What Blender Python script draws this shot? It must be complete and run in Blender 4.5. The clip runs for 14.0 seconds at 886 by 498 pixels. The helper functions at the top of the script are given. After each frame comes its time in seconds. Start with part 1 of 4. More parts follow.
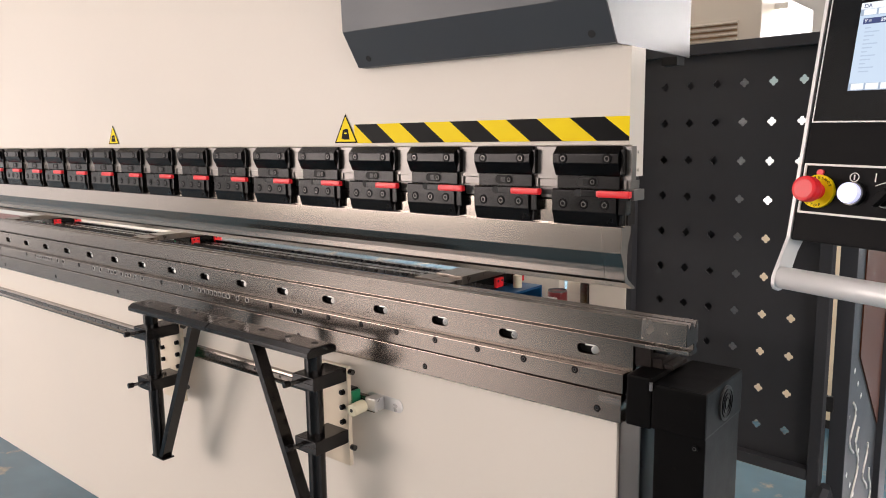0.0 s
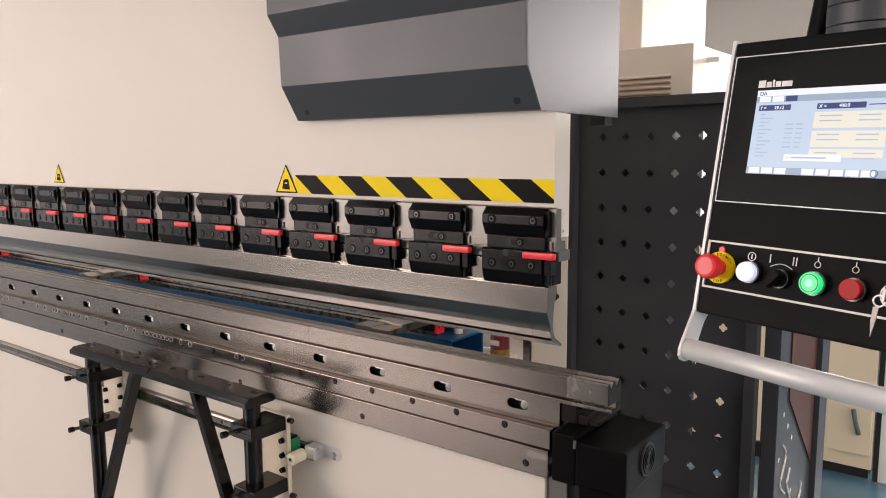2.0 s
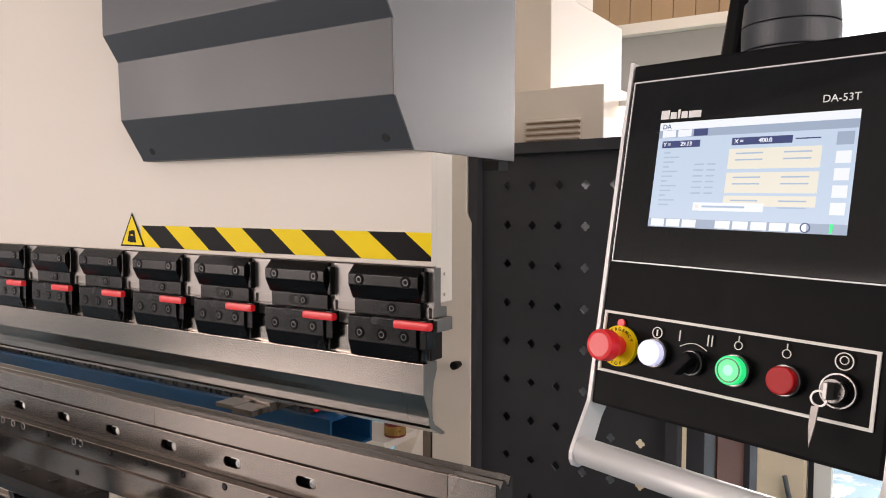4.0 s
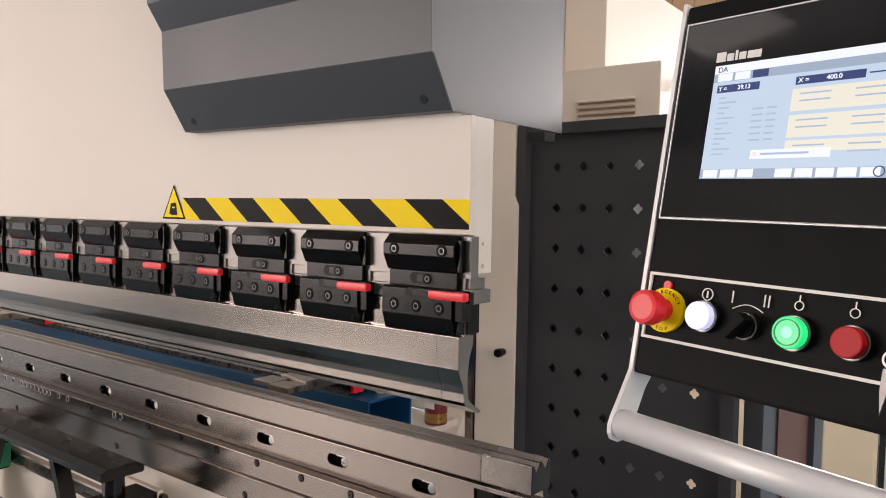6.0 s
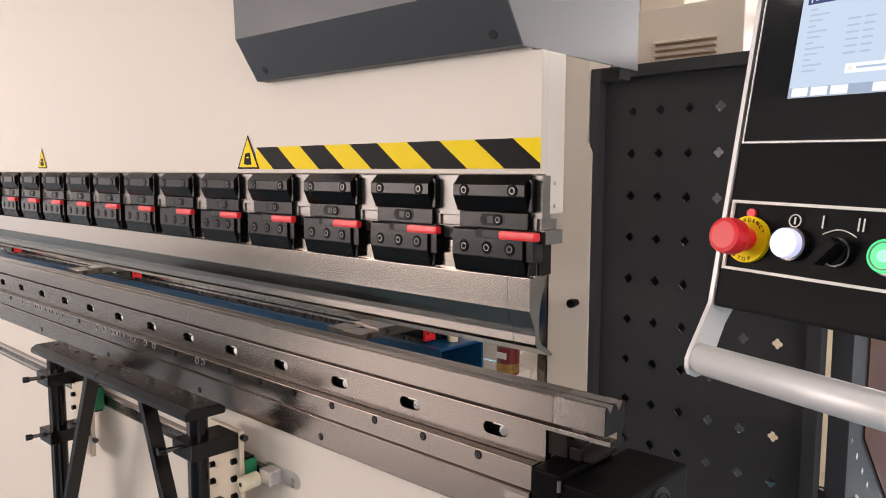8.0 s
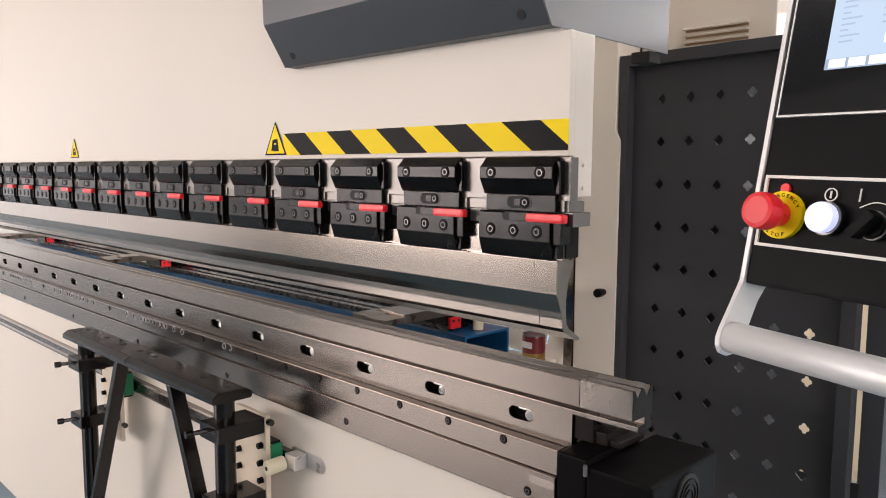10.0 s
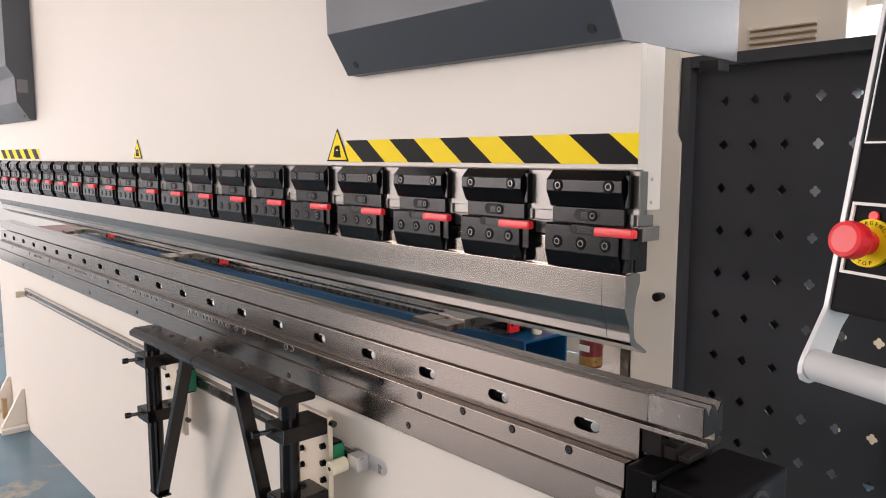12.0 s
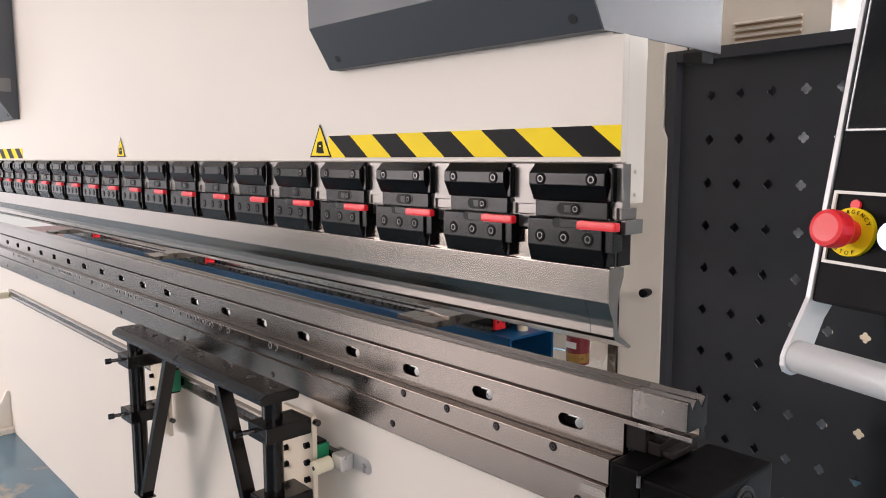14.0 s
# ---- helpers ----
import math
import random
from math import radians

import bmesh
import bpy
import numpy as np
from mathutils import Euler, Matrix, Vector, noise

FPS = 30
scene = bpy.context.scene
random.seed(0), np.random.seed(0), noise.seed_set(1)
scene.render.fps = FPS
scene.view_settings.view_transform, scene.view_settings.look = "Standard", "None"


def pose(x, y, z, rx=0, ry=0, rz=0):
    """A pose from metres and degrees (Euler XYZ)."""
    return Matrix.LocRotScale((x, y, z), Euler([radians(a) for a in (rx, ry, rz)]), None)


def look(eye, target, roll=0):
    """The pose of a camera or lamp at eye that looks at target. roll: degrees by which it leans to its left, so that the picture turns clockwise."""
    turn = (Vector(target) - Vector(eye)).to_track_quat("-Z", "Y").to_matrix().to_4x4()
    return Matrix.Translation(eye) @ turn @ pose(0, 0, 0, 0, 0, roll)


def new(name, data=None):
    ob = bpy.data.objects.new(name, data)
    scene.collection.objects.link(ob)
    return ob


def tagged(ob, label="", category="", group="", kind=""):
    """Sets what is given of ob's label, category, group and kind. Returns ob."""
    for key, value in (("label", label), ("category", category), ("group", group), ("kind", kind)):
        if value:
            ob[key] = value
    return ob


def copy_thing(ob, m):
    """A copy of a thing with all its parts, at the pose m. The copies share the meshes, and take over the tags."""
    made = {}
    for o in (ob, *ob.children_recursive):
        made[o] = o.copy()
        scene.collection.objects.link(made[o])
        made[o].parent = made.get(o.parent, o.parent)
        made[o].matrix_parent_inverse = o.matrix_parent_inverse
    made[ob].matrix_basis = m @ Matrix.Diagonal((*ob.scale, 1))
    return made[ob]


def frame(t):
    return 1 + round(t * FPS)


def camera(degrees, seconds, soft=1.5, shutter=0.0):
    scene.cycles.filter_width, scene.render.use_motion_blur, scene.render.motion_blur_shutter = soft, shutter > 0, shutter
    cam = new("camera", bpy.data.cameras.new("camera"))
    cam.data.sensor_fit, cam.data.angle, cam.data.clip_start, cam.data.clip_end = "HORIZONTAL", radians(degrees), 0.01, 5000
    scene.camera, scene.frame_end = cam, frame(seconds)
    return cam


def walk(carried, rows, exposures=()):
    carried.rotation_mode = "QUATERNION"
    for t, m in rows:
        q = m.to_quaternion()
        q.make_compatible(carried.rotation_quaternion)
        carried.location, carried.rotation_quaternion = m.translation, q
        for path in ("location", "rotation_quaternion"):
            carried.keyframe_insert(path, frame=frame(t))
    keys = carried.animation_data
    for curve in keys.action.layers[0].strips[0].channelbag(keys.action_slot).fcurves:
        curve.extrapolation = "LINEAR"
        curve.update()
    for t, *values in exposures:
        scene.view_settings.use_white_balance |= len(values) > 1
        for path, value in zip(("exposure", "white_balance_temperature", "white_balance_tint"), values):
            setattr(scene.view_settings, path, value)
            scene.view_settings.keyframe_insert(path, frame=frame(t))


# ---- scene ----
cam = camera(61.6, 14.0, 1.0)
PATH = [
    (0, (0.525, -1.339, 1.504), (-0.74, 0.182, 1.209), -0.8),
    (0.5, (0.527, -1.339, 1.506), (-0.734, 0.184, 1.207), -0.8),
    (1, (0.534, -1.335, 1.511), (-0.713, 0.2, 1.213), -0.7),
    (1.5, (0.561, -1.314, 1.548), (-0.669, 0.237, 1.262), -0.5),
    (2, (0.597, -1.301, 1.595), (-0.607, 0.275, 1.339), -0.4),
    (2.5, (0.632, -1.258, 1.6), (-0.543, 0.346, 1.385), -0.3),
    (3, (0.63, -1.19, 1.593), (-0.501, 0.451, 1.417), -0.4),
    (3.5, (0.573, -1.09, 1.597), (-0.515, 0.582, 1.455), -0.2),
    (3.7, (0.551, -1.049, 1.593), (-0.523, 0.633, 1.467), 0.0),
    (5.8, (0.547, -0.945, 1.538), (-0.627, 0.671, 1.442), 1.0),
    (6, (0.544, -0.948, 1.524), (-0.658, 0.647, 1.42), 1.0),
    (6.5, (0.54, -0.954, 1.502), (-0.719, 0.595, 1.371), 1.0),
    (7, (0.537, -0.948, 1.494), (-0.766, 0.56, 1.332), 0.7),
    (7.5, (0.535, -0.941, 1.491), (-0.792, 0.542, 1.302), 0.6),
    (8, (0.539, -0.936, 1.487), (-0.807, 0.53, 1.284), 0.2),
    (10.3, (0.535, -0.935, 1.462), (-0.862, 0.48, 1.247), 0.3),
    (10.5, (0.532, -0.944, 1.467), (-0.862, 0.471, 1.232), 0.1),
    (11, (0.531, -0.941, 1.469), (-0.892, 0.443, 1.224), 0.1),
    (11.5, (0.519, -0.963, 1.5), (-0.931, 0.393, 1.253), 0.1),
    (12, (0.513, -0.969, 1.504), (-0.956, 0.365, 1.26), 0.1),
    (12.5, (0.515, -0.962, 1.499), (-0.961, 0.366, 1.257), -0.0),
    (13, (0.51, -0.952, 1.492), (-0.96, 0.383, 1.252), -0.1),
    (13.5, (0.505, -0.951, 1.495), (-0.953, 0.396, 1.249), 0.0),
    (14, (0.513, -0.947, 1.493), (-0.942, 0.404, 1.25), -0.1),
]
walk(cam, [(t, look(eye, target, roll)) for t, eye, target, roll in PATH], [(0.0, 0.24, 6500, 12), (2.0, 0.09, 6550, 14), (3.7, 0.08, 6550, 14), (7.0, 0.14, 6550, 14), (10.5, 0.25, 6300, 12), (14.0, 0.25, 6100, 12)])

# ---- world and lights ----
world = bpy.data.worlds.new("sky")
scene.world = world
world.use_nodes = True
wn = world.node_tree.nodes
sky = wn.new("ShaderNodeTexSky")
sky.sky_type, sky.sun_disc = "NISHITA", False
sky.sun_elevation, sky.sun_rotation = radians(40), radians(160)
world.node_tree.links.new(sky.outputs[0], wn["Background"].inputs[0])
wn["Background"].inputs[1].default_value = 0.05


def area(name, m, w, h, power, colour=(1, 1, 1)):
    lamp = bpy.data.lights.new(name, "AREA")
    lamp.shape, lamp.size, lamp.size_y, lamp.energy, lamp.color = "RECTANGLE", w, h, power, colour
    ob = new(name, lamp)
    ob.matrix_world = m
    return ob


# daylight fill: lamps added out of view; only the north window is inferred
WARM = (1.0, 0.865, 0.80)
# added overhead lamps, no roof lights are known
for x, power in ((-6.0, 34), (-1.5, 26), (3.0, 24)):
    area("overhead_fill", look((x, -2.6, 5.93), (x, -2.6, 0)), 1.4, 5.0, power, WARM)
area("overhead_fill", look((0.7, 3.5, 5.93), (0.7, 3.5, 0)), 1.4, 3.0, 190, WARM)
# east and south lamps are added fill without a known window
area("daylight_fill", look((5.93, -2.0, 2.9), (-0.6, 0.6, 1.2)), 5.0, 2.4, 185, WARM)
area("daylight_fill", look((-4.6, -6.93, 2.0), (-3.4, 0.0, 0.8)), 9.0, 2.6, 840, WARM)
# daylight of the north window band
area("daylight_fill", look((-0.8, 7.4, 3.1), (-0.6, 1.8, 0.0)), 6.0, 1.6, 1500, (1.0, 0.95, 0.92))
# made-up low lamp on the west side, gives the steel something bright to reflect
area("west_fill", look((-10.93, -2.4, 1.75), (-5.0, -2.4, 1.6)), 7.0, 3.2, 55, (1.0, 0.96, 0.98))


# ---- materials ----
def mat(name, colour, rough=0.5, metal=0.0, var=0.08, scale=6.0, bump=0.0, bump_scale=200.0, stretch=(1, 1, 1), rough_var=0.1,
        second=None, second_amount=0.0, coat=0.0, random_amount=0.0, spec=0.5, detail=6):
    m = bpy.data.materials.new(name)
    m.use_nodes = True
    nt = m.node_tree
    b = nt.nodes["Principled BSDF"]
    b.inputs["Roughness"].default_value, b.inputs["Metallic"].default_value = rough, metal
    b.inputs["Coat Weight"].default_value, b.inputs["Specular IOR Level"].default_value = coat, spec
    tc = nt.nodes.new("ShaderNodeTexCoord")
    mp = nt.nodes.new("ShaderNodeMapping")
    mp.inputs["Scale"].default_value = stretch
    nt.links.new(tc.outputs["Object"], mp.inputs[0])
    n1 = nt.nodes.new("ShaderNodeTexNoise")
    n1.inputs["Scale"].default_value, n1.inputs["Detail"].default_value = scale, detail
    n2 = nt.nodes.new("ShaderNodeTexNoise")
    n2.inputs["Scale"].default_value, n2.inputs["Detail"].default_value = bump_scale, 3
    for n in (n1, n2):
        nt.links.new(mp.outputs[0], n.inputs["Vector"])
    mix = nt.nodes.new("ShaderNodeMix")
    mix.data_type = "RGBA"
    lo = [max(0, c * (1 - var)) for c in colour]
    hi = [min(1, c * (1 + var)) for c in colour]
    mix.inputs[6].default_value, mix.inputs[7].default_value = (*lo, 1), (*hi, 1)
    nt.links.new(n1.outputs["Fac"], mix.inputs[0])
    out = mix.outputs[2]
    if second:
        ramp = nt.nodes.new("ShaderNodeValToRGB")
        n3 = nt.nodes.new("ShaderNodeTexNoise")
        n3.inputs["Scale"].default_value, n3.inputs["Detail"].default_value = scale * 0.7, detail + 2
        n3.inputs["Roughness"].default_value = 0.65
        nt.links.new(mp.outputs[0], n3.inputs["Vector"])
        ramp.color_ramp.elements[0].position, ramp.color_ramp.elements[1].position = 0.68 - second_amount, 0.74 - second_amount
        nt.links.new(n3.outputs["Fac"], ramp.inputs[0])
        mx = nt.nodes.new("ShaderNodeMix")
        mx.data_type = "RGBA"
        mx.inputs[7].default_value = (*second, 1)
        nt.links.new(ramp.outputs[0], mx.inputs[0])
        nt.links.new(out, mx.inputs[6])
        out = mx.outputs[2]
    if random_amount:
        info = nt.nodes.new("ShaderNodeObjectInfo")
        hsv = nt.nodes.new("ShaderNodeHueSaturation")
        mr = nt.nodes.new("ShaderNodeMapRange")
        mr.inputs[3].default_value, mr.inputs[4].default_value = 1 - random_amount, 1 + random_amount
        nt.links.new(info.outputs["Random"], mr.inputs[0])
        nt.links.new(mr.outputs[0], hsv.inputs["Value"])
        nt.links.new(out, hsv.inputs["Color"])
        out = hsv.outputs[0]
    nt.links.new(out, b.inputs["Base Color"])
    mr = nt.nodes.new("ShaderNodeMapRange")
    mr.inputs[3].default_value, mr.inputs[4].default_value = max(0.02, rough - rough_var), min(1, rough + rough_var)
    nt.links.new(n1.outputs["Fac"], mr.inputs[0])
    nt.links.new(mr.outputs[0], b.inputs["Roughness"])
    if bump:
        bp = nt.nodes.new("ShaderNodeBump")
        bp.inputs["Strength"].default_value, bp.inputs["Distance"].default_value = bump, 0.002
        nt.links.new(n2.outputs["Fac"], bp.inputs["Height"])
        nt.links.new(bp.outputs[0], b.inputs["Normal"])
    return m


def glow(name, colour, strength, base=None):
    m = mat(name, base or colour, 0.3, var=0.02)
    b = m.node_tree.nodes["Principled BSDF"]
    b.inputs["Emission Color"].default_value, b.inputs["Emission Strength"].default_value = (*colour, 1), strength
    return m


CREAM = mat("cream_paint", (0.74, 0.68, 0.60), 0.38, var=0.03, scale=2.5, bump=0.06, bump_scale=160, spec=0.2)
PLATECREAM = mat("chipped_cream_paint", (0.72, 0.62, 0.48), 0.45, var=0.08, scale=14, bump=0.08, bump_scale=160, second=(0.16, 0.12, 0.09), second_amount=0.02)
CABINET = mat("cabinet_cream_paint", (0.70, 0.64, 0.55), 0.45, var=0.03, scale=3, bump=0.05, bump_scale=160)
HOOD = mat("grey_hood_paint", (0.054, 0.060, 0.069), 0.42, var=0.06, scale=5, bump=0.12, bump_scale=900)
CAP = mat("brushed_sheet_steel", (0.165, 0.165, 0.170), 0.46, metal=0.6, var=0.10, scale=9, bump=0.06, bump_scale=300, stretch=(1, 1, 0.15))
# long streaks in this colour stand in for uneven reflections of the hall
STEEL = mat("ground_steel", (0.182, 0.160, 0.142), 0.22, metal=1.0, var=0.30, scale=6, bump=0.0, bump_scale=600, stretch=(0.12, 1, 1.1), rough_var=0.08,
            second=(0.165, 0.142, 0.124), second_amount=0.07, detail=1.5)
PUNCH = mat("ground_punch_steel", (0.265, 0.236, 0.210), 0.20, metal=1.0, var=0.18, scale=7, bump=0.0, bump_scale=600, stretch=(0.09, 1, 1.3), rough_var=0.05,
            second=(0.235, 0.208, 0.184), second_amount=0.03, detail=1.5)
SCUFFED = mat("scuffed_bright_steel", (0.245, 0.22, 0.198), 0.26, metal=1.0, var=0.22, scale=30, bump=0.02, bump_scale=500, rough_var=0.10,
              second=(0.34, 0.32, 0.30), second_amount=0.05)
RAWEND = mat("dark_sawn_steel", (0.014, 0.011, 0.010), 0.5, spec=0.15, metal=0.15, var=0.4, scale=60, bump=0.10, bump_scale=400)
# near-black that paints the shade inside the die slots and drilled holes
HOLESHADE = mat("hole_shade_black", (0.010, 0.009, 0.009), 0.6, var=0.3, scale=40, spec=0.2)
BARSTEEL = mat("dull_machined_steel", (0.19, 0.180, 0.170), 0.40, metal=0.9, var=0.12, scale=10, bump=0.03, bump_scale=500)
WEDGE = mat("bright_wedge_steel", (0.62, 0.60, 0.58), 0.30, metal=0.7, var=0.1, scale=40)
CHROME = mat("dull_chrome", (0.20, 0.195, 0.19), 0.32, metal=1.0, var=0.05, scale=40)
BLACK = mat("black_oxide_steel", (0.0032, 0.0029, 0.0030), 0.23, var=0.35, scale=25, bump=0.10, bump_scale=350, rough_var=0.12, random_amount=0.3, spec=0.2,
            second=(0.012, 0.011, 0.0105), second_amount=0.03)
BOLT = mat("black_bolt_steel", (0.085, 0.082, 0.080), 0.28, metal=1.0, var=0.15, scale=60)
ARMBLACK = mat("black_arm_paint", (0.0055, 0.0048, 0.0048), 0.16, spec=0.32, var=0.3, scale=18, bump=0.07, bump_scale=90, rough_var=0.08, second=(0.022, 0.013, 0.009), second_amount=0.05)
MOTORBLACK = mat("black_motor_paint", (0.0042, 0.0039, 0.0039), 0.5, spec=0.05, var=0.3, scale=20, bump=0.06, bump_scale=150, second=(0.013, 0.010, 0.009), second_amount=0.05)
RED = mat("red_plastic", (0.80, 0.020, 0.028), 0.33, var=0.08, scale=30)
BUTTONRED = mat("red_button_plastic", (0.46, 0.010, 0.014), 0.4, var=0.08, scale=30, spec=0.2)
DARK = mat("charcoal_panel_paint", (0.052, 0.0535, 0.0585), 0.5, spec=0.12, var=0.12, scale=4, bump=0.15, bump_scale=700)
OILSTEEL = mat("oily_brown_steel", (0.21, 0.18, 0.155), 0.34, metal=0.9, var=0.3, scale=18, bump=0.04, bump_scale=300, second=(0.07, 0.055, 0.045), second_amount=0.08)
BLUE = mat("blue_beam_paint", (0.008, 0.075, 0.19), 0.32, var=0.12, scale=8, bump=0.08, bump_scale=150)
CASE = mat("black_console_face", (0.0042, 0.0040, 0.0046), 0.5, spec=0.09, var=0.1, scale=40, bump=0.12, bump_scale=1500)
GLOSS = mat("black_gloss_glass", (0.006, 0.006, 0.007), 0.06, var=0.05, scale=10, rough_var=0.02)
ALU = mat("silver_aluminium", (0.72, 0.71, 0.70), 0.48, metal=0.35, var=0.02, scale=20, bump=0.02, bump_scale=600, rough_var=0.03)
WHITE = mat("white_plastic", (0.80, 0.78, 0.72), 0.4, var=0.04, scale=20)
NYLON = mat("ivory_nylon", (0.72, 0.66, 0.48), 0.45, var=0.05, scale=30)
YELLOW = mat("yellow_vinyl", (0.95, 0.70, 0.005), 0.5, spec=0.12, var=0.05, scale=12)
VINYL = mat("black_vinyl", (0.0035, 0.0035, 0.004), 0.42, spec=0.06, var=0.1, scale=12)
GREEN = mat("green_plastic", (0.02, 0.22, 0.10), 0.4, var=0.1, scale=30)
FLOORM = mat("blue_floor_paint", (0.070, 0.150, 0.205), 0.18, var=0.35, scale=3.2, bump=0.08, bump_scale=40, rough_var=0.08, second=(0.30, 0.27, 0.22), second_amount=0.125)
WALLM = mat("hall_wall_paint", (0.62, 0.60, 0.56), 0.8, var=0.06, scale=1.2, bump=0.1, bump_scale=60)
CEILM = mat("hall_ceiling_sheet", (0.45, 0.45, 0.45), 0.7, var=0.06, scale=1.5)
PARTM = mat("grey_partition_paint", (0.34, 0.33, 0.31), 0.7, var=0.08, scale=1.5, bump=0.08, bump_scale=60)
WOOD = mat("pale_wood_cladding", (0.36, 0.24, 0.13), 0.5, var=0.25, scale=5, stretch=(1, 1, 0.2), bump=0.1, bump_scale=60, random_amount=0.15)
DOORM = mat("cream_locker_paint", (0.84, 0.70, 0.50), 0.45, var=0.04, scale=3)
CANRED = mat("dark_red_print", (0.16, 0.015, 0.018), 0.3, var=0.2, scale=60)
CANGOLD = mat("dull_gold_print", (0.34, 0.20, 0.05), 0.3, metal=0.5, var=0.3, scale=90)
RUBBER = mat("dark_rubber", (0.012, 0.012, 0.012), 0.7, var=0.1, scale=20)
ORANGE = mat("amber_acrylic", (0.085, 0.026, 0.010), 0.5, var=0.15, scale=3, rough_var=0.05, spec=0.15)
SCREEN = glow("lit_screen", (0.52, 0.64, 0.78), 0.95, (0.02, 0.02, 0.02))
PAPER = glow("lit_screen_cream", (0.86, 0.83, 0.70), 0.9, (0.02, 0.02, 0.02))
PALE = glow("lit_screen_white", (0.85, 0.90, 0.95), 0.95, (0.02, 0.02, 0.02))
NAVY = glow("lit_screen_navy", (0.012, 0.035, 0.16), 0.9, (0.02, 0.02, 0.02))
GREY = glow("lit_screen_grey", (0.33, 0.42, 0.55), 0.9, (0.02, 0.02, 0.02))
LITWHITE = glow("lit_white_button", (0.62, 0.64, 0.92), 0.8, (0.5, 0.5, 0.6))
LITGREEN = glow("lit_green_button", (0.012, 0.72, 0.20), 1.0, (0.01, 0.25, 0.08))
GREENCORE = glow("lit_green_core", (0.25, 0.95, 0.50), 1.1, (0.01, 0.25, 0.08))
TEXT = glow("lit_screen_text", (0.38, 0.49, 0.64), 0.95, (0.02, 0.02, 0.02))
LAMPM = glow("lit_tube", (1.0, 0.93, 0.8), 6.0)
WINDOWM = glow("bright_window_pane", (0.92, 0.96, 1.0), 1.6)


# ---- mesh helpers ----
def link(bm, name, material, parent=None, m=None, smooth=False):
    me = bpy.data.meshes.new(name)
    bmesh.ops.recalc_face_normals(bm, faces=bm.faces)
    bm.to_mesh(me)
    bm.free()
    if material:
        me.materials.append(material)
    if smooth:
        for p in me.polygons:
            p.use_smooth = True
    ob = new(name, me)
    if parent:
        ob.parent = parent
    if m is not None:
        ob.matrix_basis = m
    return ob


def part(name, bm, material, parent, label="", m=None, smooth=False):
    ob = link(bm, name, material, parent, m, smooth)
    return tagged(ob, label) if label else ob


def thing(name, label, category, group="", kind="", m=None):
    ob = tagged(new(name), label, category, group, kind)
    ob.empty_display_size = 0.05
    if m is not None:
        ob.matrix_basis = m
    return ob


def box(x0, x1, y0, y1, z0, z1, bevel=0.0, seg=2, bm=None):
    b = bmesh.new()
    r = bmesh.ops.create_cube(b, size=1)
    for v in r["verts"]:
        v.co = Vector(((x0 + x1) / 2 + v.co.x * (x1 - x0), (y0 + y1) / 2 + v.co.y * (y1 - y0), (z0 + z1) / 2 + v.co.z * (z1 - z0)))
    if bevel:
        bmesh.ops.bevel(b, geom=b.edges[:], offset=bevel, segments=seg, affect="EDGES", profile=0.7)
    return join(bm, b)


def join(bm, b):
    if bm is None:
        return b
    me = bpy.data.meshes.new("tmp")
    b.to_mesh(me)
    b.free()
    bm.from_mesh(me)
    bpy.data.meshes.remove(me)
    return bm


def prism(profile, x0, x1, bevel=0.0, bm=None):
    """A bar along x with an outline of (y, z)."""
    b = bmesh.new()
    lo = [b.verts.new((x0, y, z)) for y, z in profile]
    hi = [b.verts.new((x1, y, z)) for y, z in profile]
    n = len(profile)
    b.faces.new(lo)
    b.faces.new(hi[::-1])
    for i in range(n):
        b.faces.new((lo[i], hi[i], hi[(i + 1) % n], lo[(i + 1) % n]))
    bmesh.ops.recalc_face_normals(b, faces=b.faces)
    if bevel:
        bmesh.ops.bevel(b, geom=b.edges[:], offset=bevel, segments=2, affect="EDGES", profile=0.7)
    return join(bm, b)


def sheet(outline, y0, y1, bevel=0.0, bm=None):
    """A plate with an outline of (x, z) between two y."""
    b = bmesh.new()
    lo = [b.verts.new((x, y0, z)) for x, z in outline]
    hi = [b.verts.new((x, y1, z)) for x, z in outline]
    n = len(outline)
    b.faces.new(lo)
    b.faces.new(hi[::-1])
    for i in range(n):
        b.faces.new((lo[i], hi[i], hi[(i + 1) % n], lo[(i + 1) % n]))
    bmesh.ops.recalc_face_normals(b, faces=b.faces)
    if bevel:
        bmesh.ops.bevel(b, geom=b.edges[:], offset=bevel, segments=2, affect="EDGES", profile=0.7)
    return join(bm, b)


def rod(p, q, r, seg=16, r2=None, bm=None, bevel=0.0):
    p, q = Vector(p), Vector(q)
    b = bmesh.new()
    bmesh.ops.create_cone(b, cap_ends=True, segments=seg, radius1=r, radius2=r if r2 is None else r2, depth=(q - p).length)
    if bevel:
        es = [e for e in b.edges if len(e.link_faces) == 2 and any(len(f.verts) > 4 for f in e.link_faces)]
        bmesh.ops.bevel(b, geom=es, offset=bevel, segments=2, affect="EDGES", profile=0.6)
    turn = (q - p).to_track_quat("Z", "Y").to_matrix().to_4x4()
    bmesh.ops.transform(b, matrix=Matrix.Translation((p + q) / 2) @ turn, verts=b.verts)
    return join(bm, b)


